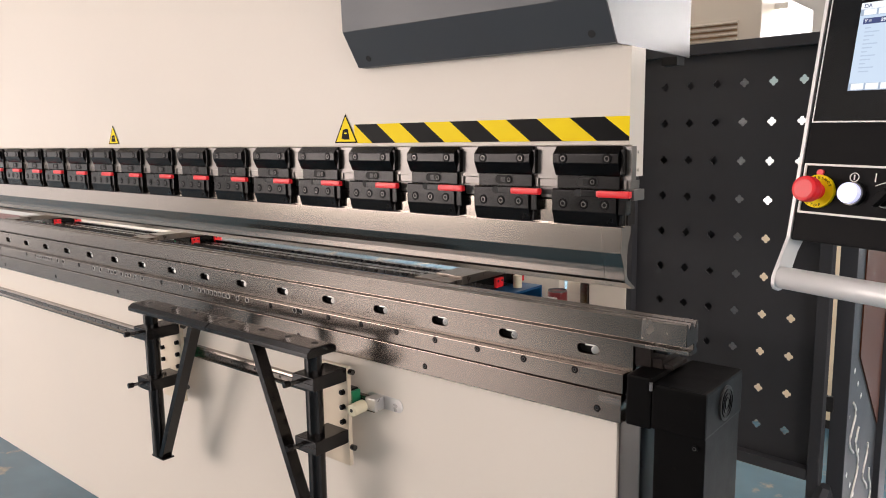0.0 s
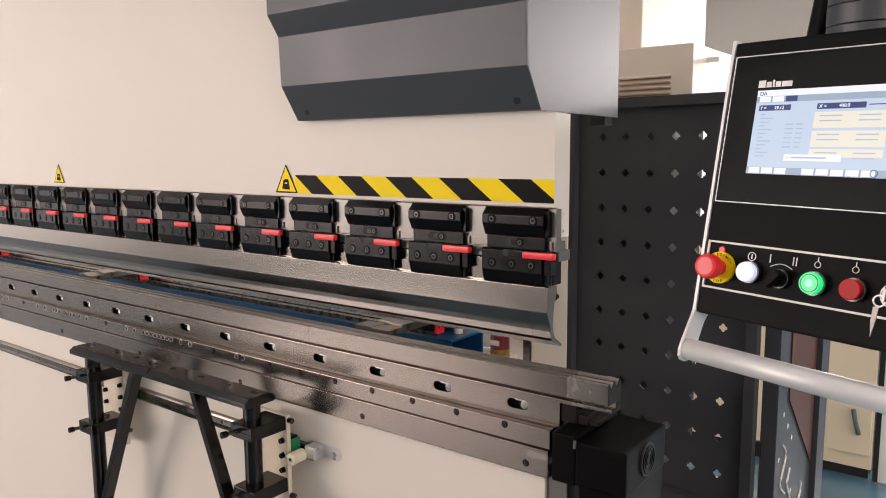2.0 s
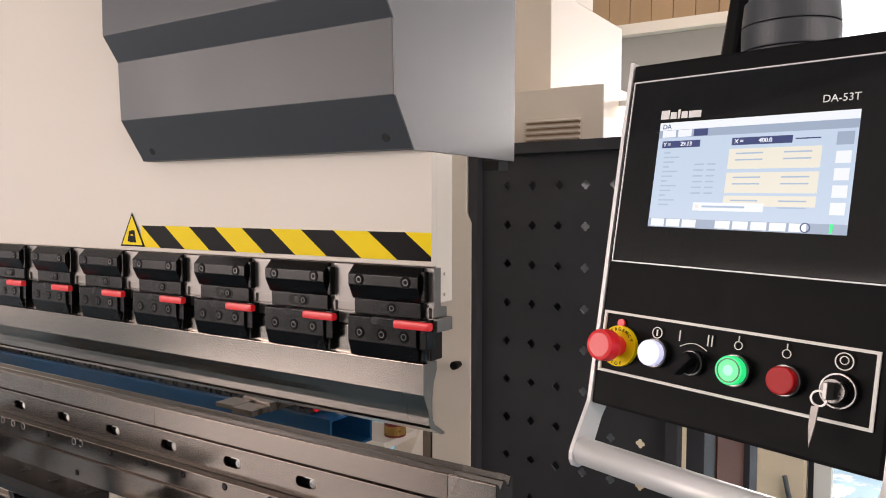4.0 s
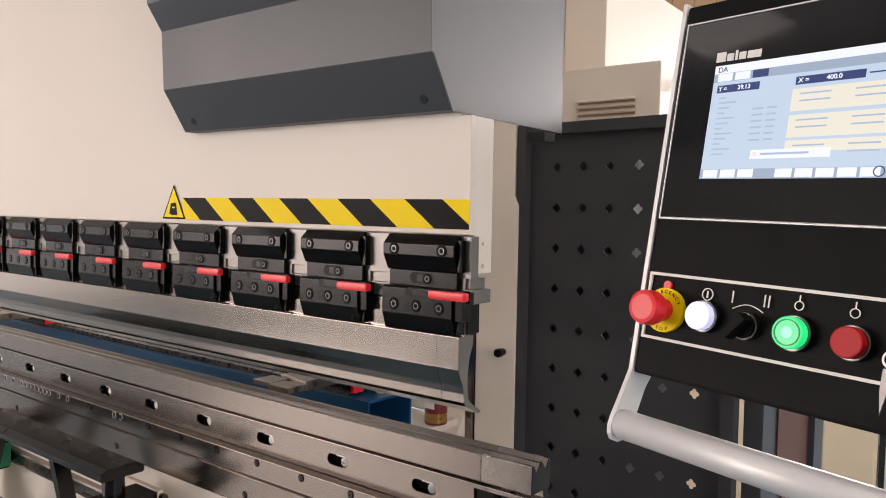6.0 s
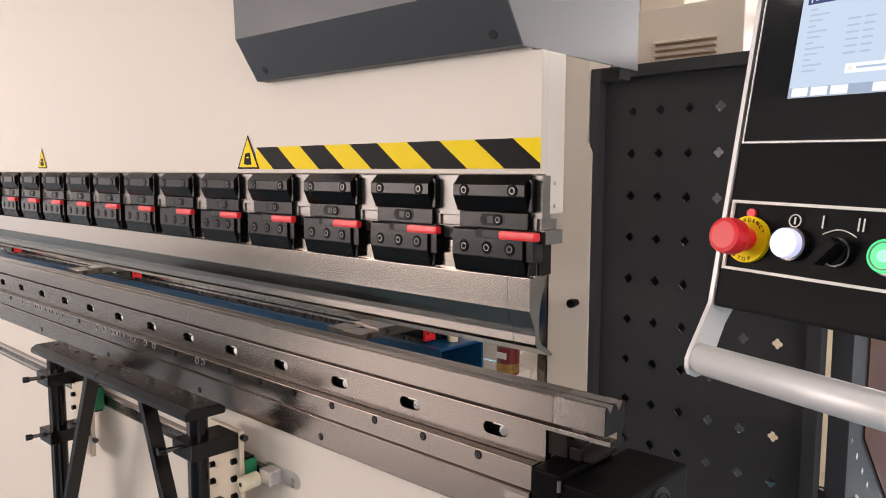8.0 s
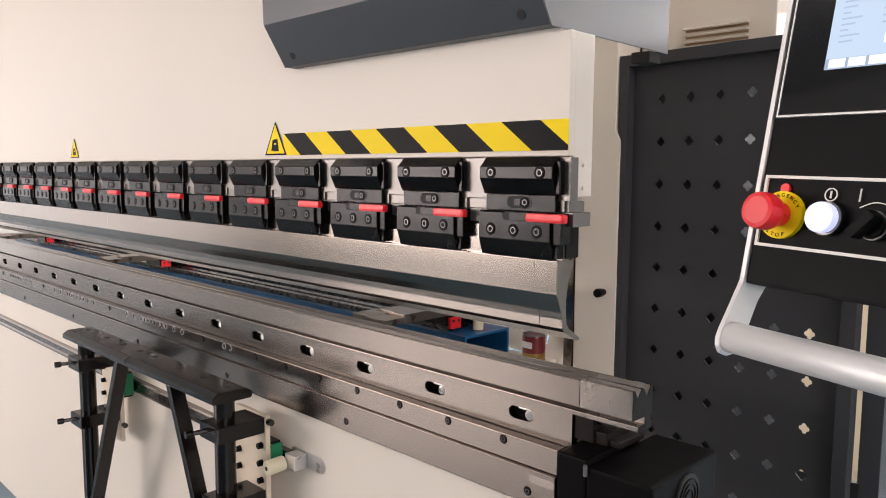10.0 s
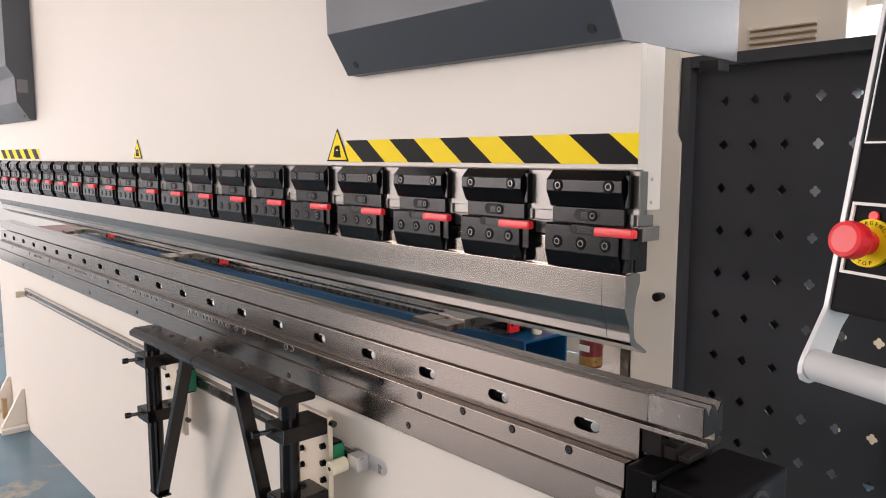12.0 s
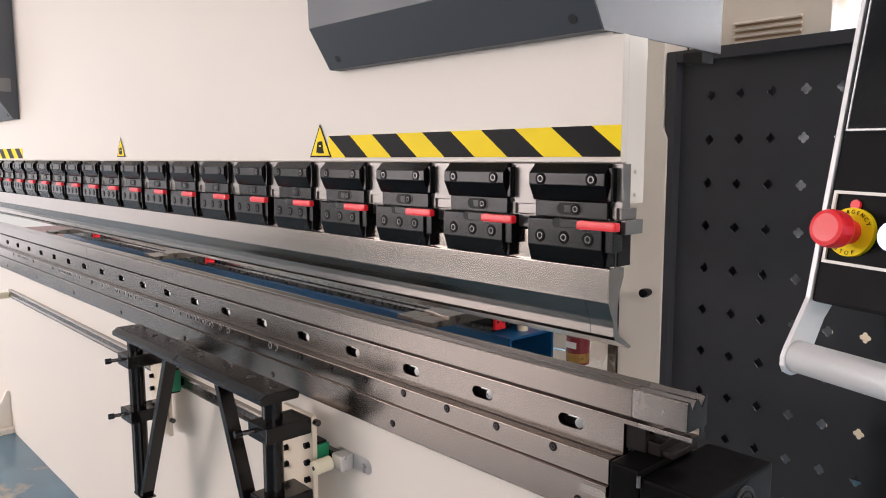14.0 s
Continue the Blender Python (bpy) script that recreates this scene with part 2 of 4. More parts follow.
def tube(points, r, seg=10, bm=None):
    """A round bar along a bent line."""
    b = bmesh.new()
    pts = [Vector(p) for p in points]
    rings = []
    for i, p in enumerate(pts):
        d = (pts[min(i + 1, len(pts) - 1)] - pts[max(i - 1, 0)]).normalized()
        turn = d.to_track_quat("Z", "Y")
        rings.append([b.verts.new(p + turn @ Vector((r * math.cos(2 * math.pi * k / seg), r * math.sin(2 * math.pi * k / seg), 0))) for k in range(seg)])
    for a, c in zip(rings, rings[1:]):
        for k in range(seg):
            b.faces.new((a[k], a[(k + 1) % seg], c[(k + 1) % seg], c[k]))
    b.faces.new(rings[0][::-1])
    b.faces.new(rings[-1])
    return join(bm, b)


def ring(cx, y, cz, r, w, d=0.001, seg=24, bm=None):
    """A thin flat ring facing -y."""
    b = bmesh.new()
    vs = []
    for k in range(seg):
        a = 2 * math.pi * k / seg
        vs.append([b.verts.new((cx + q * math.cos(a), yy, cz + q * math.sin(a))) for q, yy in ((r - w, y), (r, y), (r, y + d), (r - w, y + d))])
    for k in range(seg):
        a, c = vs[k], vs[(k + 1) % seg]
        for j in range(4):
            b.faces.new((a[j], a[(j + 1) % 4], c[(j + 1) % 4], c[j]))
    return join(bm, b)


def frame_line(x0, x1, z0, z1, w, y0, y1, bm=None):
    b = bmesh.new()
    box(x0, x1, y0, y1, z1 - w, z1, bm=b)
    box(x0, x1, y0, y1, z0, z0 + w, bm=b)
    box(x0, x0 + w, y0, y1, z0 + w, z1 - w, bm=b)
    box(x1 - w, x1, y0, y1, z0 + w, z1 - w, bm=b)
    return join(bm, b)


def holed(x0, x1, z0, z1, y0, y1, holes, bm=None):
    """A plate facing -y from x0..x1, z0..z1 with through holes, each a list of (x, z) on its rim inside its own cell (cx0, cx1, cz0, cz1)."""
    b = bmesh.new()

    def wall(pts):
        n = len(pts)
        for i in range(n):
            (xa, za), (xb, zb) = pts[i], pts[(i + 1) % n]
            b.faces.new([b.verts.new(c) for c in ((xa, y0, za), (xb, y0, zb), (xb, y1, zb), (xa, y1, za))])

    for (a0, a1, c0, c1), rim in holes:
        n = len(rim)
        mx, mz = (a0 + a1) / 2, (c0 + c1) / 2
        cx, cz = sum(p[0] for p in rim) / n, sum(p[1] for p in rim) / n
        outer = []
        for px, pz in rim:
            dx, dz = px - cx, pz - cz
            k = min(((a1 if dx > 0 else a0) - cx) / dx if abs(dx) > 1e-9 else 1e9, ((c1 if dz > 0 else c0) - cz) / dz if abs(dz) > 1e-9 else 1e9)
            outer.append((cx + dx * k, cz + dz * k))
        for y in (y0, y1):
            for i in range(n):
                j = (i + 1) % n
                q = [rim[i], rim[j], outer[j], outer[i]]
                b.faces.new([b.verts.new((p[0], y, p[1])) for p in q])
                (ax, az), (bx, bz) = outer[i], outer[j]
                if abs(ax - bx) > 1e-6 and abs(az - bz) > 1e-6:
                    corner = (a0 if min(ax, bx) - a0 < 1e-6 else a1, c0 if min(az, bz) - c0 < 1e-6 else c1)
                    b.faces.new([b.verts.new((p[0], y, p[1])) for p in (outer[i], outer[j], corner)])
        wall(rim)
    wall([(x0, z0), (x1, z0), (x1, z1), (x0, z1)])
    bmesh.ops.remove_doubles(b, verts=b.verts, dist=1e-6)
    return join(bm, b)


def quad_plate(rects, y0, y1, bm):
    for x0, x1, z0, z1 in rects:
        box(x0, x1, y0, y1, z0, z1, bm=bm)
    return bm


def stadium(cx, cz, w, h, seg=6):
    r = h / 2
    pts = [(cx + w / 2 - r + r * math.cos(a), cz + r * math.sin(a)) for a in [math.pi * (-0.5 + k / seg) for k in range(seg + 1)]]
    return pts + [(cx - w / 2 + r + r * math.cos(a), cz + r * math.sin(a)) for a in [math.pi * (0.5 + k / seg) for k in range(seg + 1)]]


def circle(cx, cz, r, seg=12):
    return [(cx + r * math.cos(2 * math.pi * (k + 0.5) / seg), cz + r * math.sin(2 * math.pi * (k + 0.5) / seg)) for k in range(seg)]


def bolt_at(x, y, z, r, parent, name="bolt", depth=0.0012):
    """A socket head bolt that faces -y, with its recess shade and rim highlight painted on."""
    b = bmesh.new()
    rod((x, y + 0.003, z), (x, y - depth, z), r * 0.97, 16, bm=b, bevel=r * 0.1)
    ob = part(name, b, VINYL, parent)
    # lighter ring for the rim's highlight, black ring and hex for recess shade
    part("rim", ring(x, y - depth - 0.0005, z, r * 0.60, r * 0.20, 0.001, 18), BOLT, ob)
    part("recess_shade", ring(x, y - 0.0004, z, r * 1.08, r * 0.12, 0.0008, 18), VINYL, ob)
    part("socket_shade", rod((x, y - depth - 0.0001, z), (x, y - depth - 0.0004, z), r * 0.34, 6), VINYL, ob)
    return ob


def words(text, size, material, parent, m, name="lettering", depth=0.0004, align="LEFT"):
    c = bpy.data.curves.new(name, "FONT")
    c.body, c.size, c.extrude, c.align_x = text, size, depth, align
    c.materials.append(material)
    ob = new(name, c)
    ob.parent = parent
    ob.matrix_basis = m
    return ob


def hollow_bar(x0, x1, y0, y1, z0, z1, t):
    """A square tube along x, open at its ends."""
    b = bmesh.new()
    def loop(x, d):
        return [b.verts.new(c) for c in ((x, y0 + d, z0 + d), (x, y1 - d, z0 + d), (x, y1 - d, z1 - d), (x, y0 + d, z1 - d))]
    a, c, d, e = loop(x0, 0), loop(x1, 0), loop(x0, t), loop(x1, t)
    for k in range(4):
        n = (k + 1) % 4
        for q in ((a[k], a[n], c[n], c[k]), (d[k], d[n], e[n], e[k]), (a[k], a[n], d[n], d[k]), (c[k], c[n], e[n], e[k])):
            b.faces.new(q)
    return b

# ---- hall ----
FZ = 0.035
floor = link(box(-11, 6, -7, 7.5, FZ - 0.2, FZ), "floor", FLOORM)
tagged(floor, "blue painted concrete workshop floor, worn and scuffed", "floor", kind="structure")


def wall_piece(name, label, rects, axis, at, thick, material=None):
    b = bmesh.new()
    for u0, u1, z0, z1 in rects:
        if axis == "y":
            box(u0, u1, at, at + thick, z0, z1, bm=b)
        else:
            box(at, at + thick, u0, u1, z0, z1, bm=b)
    return tagged(link(b, name, material or WALLM), label, "wall", kind="structure")


wall_piece("wall_north", "grey-white hall wall behind the machine with a high window band", [(-11, 6, FZ, 2.0), (-11, -4.2, 2.0, 3.9), (2.2, 6, 2.0, 3.9), (-11, 6, 3.9, 6)], "y", 7.5, 0.2)
wall_piece("wall_south", "plain hall wall", [(-11, 6, FZ, 6)], "y", -7.2, 0.2)
wall_piece("wall_west", "plain hall wall", [(-7.2, 7.7, FZ, 6)], "x", -11.2, 0.2)
# the opening is made up to go with the east fill lamp
wall_piece("wall_east", "unseen hall wall with an opening added for a fill lamp", [(-7.2, 7.7, FZ, 1.6), (-7.2, -4.6, 1.6, 4.2), (0.6, 7.7, 1.6, 4.2), (-7.2, 7.7, 4.2, 6)], "x", 6.0, 0.2)
# ceiling out of view, with openings made for the overhead lamps
cb = bmesh.new()
for x0, x1 in ((-11.2, -6.7), (-5.3, -2.2), (-0.8, 0.0), (1.4, 2.3), (3.7, 6.2)):
    box(x0, x1, -7.2, 7.7, 6.0, 6.2, bm=cb)
box(0.0, 1.4, -7.2, 2.0, 6.0, 6.2, bm=cb)
box(0.0, 1.4, 5.0, 7.7, 6.0, 6.2, bm=cb)
for x0 in (-6.7, -2.2, 2.3):
    box(x0, x0 + 1.4, -7.2, -5.1, 6.0, 6.2, bm=cb)
    box(x0, x0 + 1.4, -0.1, 7.7, 6.0, 6.2, bm=cb)
tagged(link(cb, "ceiling", CEILM), "unseen grey sheet hall ceiling with openings added for the overhead fill", "ceiling", kind="structure")

# ---- press brake: lower bed ----
XL = -4.32
bed = thing("press_brake_bed", "cream painted lower bed of a hydraulic press brake", "machine")
part("front_plate", box(XL, -0.122, -0.02, 0.045, FZ, 0.934, 0.003), CREAM, bed, "cream painted front plate")
b = box(XL + 0.02, -0.1225, 0.045, 0.12, FZ, 0.95)
part("end_plate", box(-0.1215, -0.075, -0.012, 0.30, FZ, 0.9355, 0.003), BARSTEEL, bed, "grey machined end of the bed")
part("rear_plate", b, CREAM, bed)
# bolted strips along the top of the bed
low = box(XL, -0.11, -0.030, 0.05, 0.936, 0.994, 0.0012)
part("lower_strip", low, STEEL, bed, "ground steel strip")
part("upper_strip", box(XL, -0.11, -0.024, 0.05, 0.995, 1.036, 0.0012), STEEL, bed, "ground steel strip")
cells = []
for k in range(1, 22):
    x = -0.2 * k
    cells.append(((x - 0.1, x + 0.1, 1.037, 1.091), stadium(x, 1.068, 0.052, 0.021)))
holder = part("die_holder", holed(-4.3, -0.1, 1.037, 1.091, -0.002, 0.012, cells), STEEL, bed, "ground steel die holder with oval slots")
# dark sheet put in for the shade inside the slots
part("slot_shade", box(-4.29, -0.112, 0.0185, 0.033, 1.038, 1.0905), HOLESHADE, bed, "dark sheet painting the shade behind the slots")
for k in range(1, 22):
    part("wedge_pin", rod((-0.2 * k + 0.010, 0.0185, 1.0665), (-0.2 * k + 0.013, 0.004, 1.0660), 0.0085, 14, bevel=0.0015), WEDGE, bed, "bright steel wedge pin" if k == 1 else "")
    part("wedge_top", box(-0.2 * k - 0.010, -0.2 * k + 0.016, 0.004, 0.016, 1.0735, 1.0765, 0.0008), WEDGE, bed)
for k in range(9):
    bolt_at(-0.218 - 0.1265 * k, -0.024, 1.026, 0.0072, bed)
for x in (-1.833, -2.45, -2.95, -3.25, -3.6, -3.95):
    bolt_at(x, -0.024, 1.026, 0.0070, bed)
for x in (-0.162, -0.626, -1.10, -1.617, -2.137, -2.659, -3.186, -3.71):
    bolt_at(x, -0.030, 0.957, 0.0070, bed)
holes = [-1.092, -1.12, -1.344, -1.392, -1.653, -1.701, -1.962, -2.012, -2.052, -2.075, -2.11, -2.158, -2.18, -2.202, -2.272, -2.329, -2.591, -2.642]
holes += [-1.442 - 0.0226 * k for k in range(8)] + [-2.702 - 0.0217 * k for k in range(8)] + [-3.35 - 0.0222 * k for k in range(8)]
for x in holes:
    # flat dark disc paints the hole's shade, the pale ring its rim highlight
    part("drilled_hole", rod((x, -0.0235, 1.026), (x, -0.0243, 1.026), 0.0070, 12), HOLESHADE, bed)
    part("hole_glint", ring(x, -0.0246, 1.026, 0.0078, 0.0010, 0.0008, 12), WEDGE, bed)
part("adjusting_slot", sheet(stadium(-0.135, 0.980, 0.05, 0.014), -0.0305, -0.03), PUNCH, bed, "bright oval slot")

die_prof = [(-0.021, 1.112), (-0.021, 1.153), (-0.020, 1.155), (-0.0165, 1.155), (-0.0095, 1.143), (-0.0075, 1.143), (0.002, 1.154), (0.0075, 1.154), (0.0165, 1.1405), (0.0185, 1.1405), (0.0275, 1.155),
            (0.031, 1.155), (0.032, 1.153), (0.032, 1.112), (0.026, 1.110), (0.026, 1.101), (0.032, 1.100), (0.032, 1.0915), (-0.004, 1.0915), (-0.004, 1.099), (0.014, 1.100), (0.014, 1.112)]
die = thing("bending_die", "long ground steel double-V die lying on the bed", "die")
xs = [0.014, -0.075, -0.82, -1.66, -2.5, -3.34, -4.2]
for k, (a, c) in enumerate(zip(xs, xs[1:])):
    part("die_section", prism(die_prof, c + 0.0004, a, 0.0008), SCUFFED if k == 0 else STEEL, die, "scuffed bright end section" if k == 0 else "")
part("die_end", prism(die_prof, 0.0142, 0.0152), RAWEND, die, "dark oily sawn end")
part("die_foot", box(-4.2, -0.035, 0.0125, 0.024, 1.081, 1.0905), BLACK, die, "dark tongue under the die")

# unseen slab added as a reflector for the punch's lower band
part("bounce_slab", box(-4.2, -0.12, 0.034, 0.16, 1.062, 1.088, 0.002), CREAM, bed, "cream slab added behind the die to reflect light onto the punch")
# black crowning motor box on the end of the bed
motor = thing("crowning_motor", "black painted motor housing on the end of the bed", "motor", m=pose(0.0, 0, 0))
part("flange", box(-0.085, -0.035, -0.06, 0.09, 0.952, 1.052, 0.004), MOTORBLACK, motor)
part("motor_body", box(-0.034, 0.07, -0.06, 0.135, 0.955, 1.043, 0.005), MOTORBLACK, motor)
part("column_cover", box(-0.03, 0.068, -0.052, 0.13, FZ, 0.957, 0.003), MOTORBLACK, motor)
part("pin", rod((-0.034, -0.063, 1.03), (-0.034, -0.063, 1.046), 0.003), CAP, motor, "bright steel pin")
fan = part("fan_guard", bm=rod((0.070, 0.04, 1.0), (0.073, 0.04, 1.0), 0.034, 24), material=RUBBER, parent=motor)
for r in (0.012, 0.02, 0.028):
    rb = ring(0, 0, 0, r, 0.002, 0.002)
    bmesh.ops.transform(rb, matrix=pose(0.075, 0.04, 1.0, 0, 0, 90), verts=rb.verts)
    part("guard_ring", rb, CASE, fan)
bolt_at(0.05, -0.056, 0.935, 0.006, motor)
part("bracket", box(-0.0985, -0.064, 0.002, 0.08, 1.0525, 1.0905, 0.002), RAWEND, motor, "dark oily bracket under the die")
part("bracket_step", box(-0.0635, -0.042, 0.006, 0.08, 1.0525, 1.072, 0.002), RAWEND, motor)
part("bracket_step", box(-0.0415, -0.022, 0.010, 0.08, 1.0525, 1.062, 0.002), RAWEND, motor)

# ---- press brake: ram ----
M = 0.05
ram = thing("press_brake_ram", "cream painted upper ram of a hydraulic press brake, partly lowered", "machine")
part("ram_plate", sheet([(XL + 0.1, 1.486), (-0.118, 1.486), (-0.118, 1.672), (-0.1375, 1.672), (-0.1375, 3.3), (XL + 0.1, 3.3)], -0.002, 0.0115, 0.0015), CREAM, ram, "cream painted front plate")
part("ram_body", sheet([(XL + 0.1, 1.424), (-0.1185, 1.424), (-0.1185, 1.6715), (-0.1380, 1.6715), (-0.1380, 3.3), (XL + 0.1, 3.3)], 0.012, 0.062, 0.002), CREAM, ram)
part("clamp_bar", box(XL + 0.1, -0.109, -0.008, 0.0118, 1.418, 1.484, 0.001), BARSTEEL, ram, "bright ground steel bar behind the clamps")
part("spacer_bar", box(XL + 0.1, -0.104, -0.006, 0.040, 1.379, 1.4005, 0.0015), BARSTEEL, ram, "ground steel spacer bar")
part("seat_bar", box(XL + 0.1, -0.113, -0.004, 0.036, 1.401, 1.4175, 0.001), BARSTEEL, ram)
# much darker than the bars above it
part("tool_seat", box(XL + 0.1, -0.118, -0.002, 0.030, 1.330, 1.3785, 0.001), RAWEND, ram, "dark tool seat")
for z in (1.437, 1.472):
    part("rivet", rod((-0.117, 0.035, z), (-0.114, 0.035, z), 0.003, 10), CREAM, ram)

pp = [(-0.020, 1.277), (-0.020, 1.226), (-0.0130, 1.2095), (-0.0065, 1.1965), (-0.0040, 1.185), (-0.0025, 1.171), (0.0015, 1.1650), (0.036, 1.1475), (0.041, 1.1475), (0.043, 1.150), (0.028, 1.1600), (0.013, 1.1695),
      (0.007, 1.178), (0.0045, 1.195), (0.0045, 1.215), (0.009, 1.242), (0.018, 1.262), (0.018, 1.277), (0.009, 1.277), (0.009, 1.325), (-0.006, 1.325), (-0.006, 1.277)]
pp = [(y, z + M) for y, z in pp]
punch = thing("bending_punch", "ground steel gooseneck punch held in the clamps, in several sections", "punch")
xs = [-0.122, -0.165, -0.995, -1.83, -2.66, -3.49, -4.2]
for a, c in zip(xs, xs[1:]):
    part("punch_section", prism(pp, c + 0.0003, a, 0.0005), PUNCH, punch)
part("punch_end", prism(pp, -0.1218, -0.1210), OILSTEEL, punch, "dull brown sawn end")
for x in (-0.14, -0.185):
    part("dowel_end", rod((x, -0.0188, 1.25 + M), (x, -0.0195, 1.25 + M), 0.0032, 12), STEEL, punch)


def quick_clamp(m):
    c = thing("tool_clamp", "black steel quick clamp with a red lever on the ram", "clamp", "clamps along the ram", m=m)
    hw = 0.072
    up = [(-0.008, 0.098), (-0.008, 0.157), (-0.013, 0.157), (-0.028, 0.1425), (-0.029, 0.141), (-0.029, 0.1235), (-0.0175, 0.0995), (-0.016, 0.098)]
    part("upper_jaw", prism(up, -hw, hw, 0.0010), BLACK, c)
    part("jaw_tongue", box(hw + 0.0004, hw + 0.0085, -0.020, -0.008, 0.100, 0.150, 0.0015), BLACK, c)
    part("middle_plate", box(-hw + 0.004, hw - 0.002, -0.0165, -0.0085, 0.0725, 0.0975, 0.0008), BLACK, c)
    lo = [(-0.0085, 0.0), (-0.0085, 0.072), (-0.025, 0.072), (-0.029, 0.069), (-0.029, 0.0275), (-0.0205, 0.001), (-0.019, 0.0)]
    part("lower_jaw", prism(lo, -hw - 0.001, hw - 0.002, 0.0010), BLACK, c)
    part("side_block", box(hw - 0.0015, hw + 0.0155, -0.024, 0.0, 0.024, 0.0715, 0.0015), BLACK, c)
    part("side_foot", box(hw - 0.0015, hw + 0.006, -0.019, -0.004, 0.002, 0.0235, 0.001), BLACK, c)
    part("guide_post", box(hw + 0.0012, hw + 0.0090, -0.008, 0.002, 0.073, 0.0985, 0.001), BARSTEEL, c, "bright steel guide")
    for x in (-0.048, 0.049):
        bolt_at(x, -0.029, 0.1325, 0.0095, c)
    for x in (-0.047, 0.0, 0.0455):
        bolt_at(x, -0.029, 0.0425, 0.0095, c)
    part("adjuster_slot", sheet(stadium(0.0, 0.0862, 0.047, 0.019), -0.0174, -0.0164), RUBBER, c)
    part("slot_rim", sheet(stadium(0.0, 0.0862, 0.051, 0.0225), -0.0171, -0.0166), BLACK, c)
    part("adjuster_block", box(-0.009, 0.004, -0.0182, -0.0173, 0.0805, 0.0915, 0.0003), BLACK, c)
    bolt_at(0.0125, -0.0174, 0.0862, 0.0082, c)
    part("lever_slot", sheet(stadium(0.004, 0.0648, 0.054, 0.0135), -0.0298, -0.0288), RUBBER, c)
    part("lever_arm", box(-0.004, 0.0335, -0.0365, -0.0295, 0.0585, 0.0712, 0.001), BLACK, c, "dark steel lever arm")
    part("lever_grip", box(0.0325, 0.1035, -0.0425, -0.0295, 0.0580, 0.0715, 0.0045), RED, c, "red plastic sleeve")
    return c


CZ = 1.278 + M
first = quick_clamp(pose(-0.2, 0, CZ))
for k in range(2, 22):
    copy_thing(first, pose(-0.2 * k, 0, CZ))

# hazard tape and warning triangles on the ram
def hazard_tape(name, x0, x1, z0, z1, n, y):
    tape = thing(name, "black and yellow striped hazard tape on the ram", "tape")
    part("backing", box(x0, x1, y, y + 0.0008, z0, z1), YELLOW, tape)
    h, step = z1 - z0, 0.156
    for k in range(-1, n + 1):
        xa = x0 + 0.002 + step * k
        quad = [(xa, z1), (xa + step * 0.5, z1), (xa + step * 0.5 + h * 1.34, z0), (xa + h * 1.34, z0)]
        clip = []
        for i in range(4):
            (ax, az), (bx, bz) = quad[i], quad[(i + 1) % 4]
            ia, ib = ax <= x1 and ax >= x0, bx <= x1 and bx >= x0
            if ia:
                clip.append((ax, az))
            if ia != ib:
                e = x1 if max(ax, bx) > x1 else x0
                f = (e - ax) / (bx - ax)
                clip.append((e, az + f * (bz - az)))
        if len(clip) > 2:
            part("stripe", sheet(clip, y - 0.0005, y), VINYL, tape)
    return tape


hazard_tape("hazard_tape", -0.875, -0.118, 1.4945, 1.5415, 5, -0.0034)
hazard_tape("hazard_tape", -4.15, -3.39, 1.4945, 1.5415, 5, -0.0034)


def warning_sign(x, z0, h):
    s = thing("warning_sign", "yellow triangular warning sticker with a black border", "sticker", "warning stickers on the ram")
    w = h * 0.58
    part("face", sheet([(x - w, z0), (x + w, z0), (x, z0 + h)], -0.0042, -0.0034), VINYL, s)
    k = 0.84
    part("field", sheet([(x - w * k, z0 + h * 0.05), (x + w * k, z0 + h * 0.05), (x, z0 + h * (k + 0.07))], -0.0046, -0.0042), YELLOW, s)
    for dx, zz, ww, hh in ((-0.012, 0.30, 0.004, 0.16), (0.010, 0.30, 0.004, 0.18), (-0.001, 0.22, 0.007, 0.10), (0.0, 0.42, 0.005, 0.06)):
        part("mark", sheet([(x + dx - ww, z0 + h * (zz - hh)), (x + dx + ww, z0 + h * (zz - hh)), (x + dx * 0.6 + ww * 0.7, z0 + h * (zz + hh)), (x + dx * 0.6 - ww * 0.7, z0 + h * (zz + hh))], -0.005, -0.0046), VINYL, s)
    return s


warning_sign(-0.906, 1.495, 0.074)
warning_sign(-2.13, 1.499, 0.066)

# sheet metal hoods over the cylinders
def cylinder_hood(x0, x1, holes):
    h = thing("cylinder_hood", "grey painted folded sheet-metal hood over the cylinder", "hood", "hoods on the ram")
    z = 1.677
    front = [(-0.030, z), (-0.080, z + 0.080), (-0.084, z + 0.195), (-0.116, z + 0.243), (-0.116, z + 0.70), (-0.0025, z + 0.70), (-0.0025, z)]
    part("folded_cover", prism(front, x0, x1, 0.0012), HOOD, h)
    for x in holes:
        b = rod((x, -0.0415, z + 0.0185), (x, -0.0425, z + 0.0180), 0.0075, 14)
        part("hole", b, RUBBER, h)
    return h


right_hood = cylinder_hood(-0.825, -0.1365, (-0.181, -0.778))
cap_prof = [(-0.030, 1.675), (-0.080, 1.755), (-0.084, 1.870), (-0.116, 1.918), (-0.116, 2.377), (0.318, 2.377), (0.318, 1.673)]
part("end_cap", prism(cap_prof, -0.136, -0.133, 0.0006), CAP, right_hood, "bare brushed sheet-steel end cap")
part("cap_foot", box(-0.173, -0.137, 0.26, 0.30, 1.654, 1.673, 0.002), RUBBER, right_hood)
left_hood = cylinder_hood(-4.10, -3.40, (-3.44, -4.06))
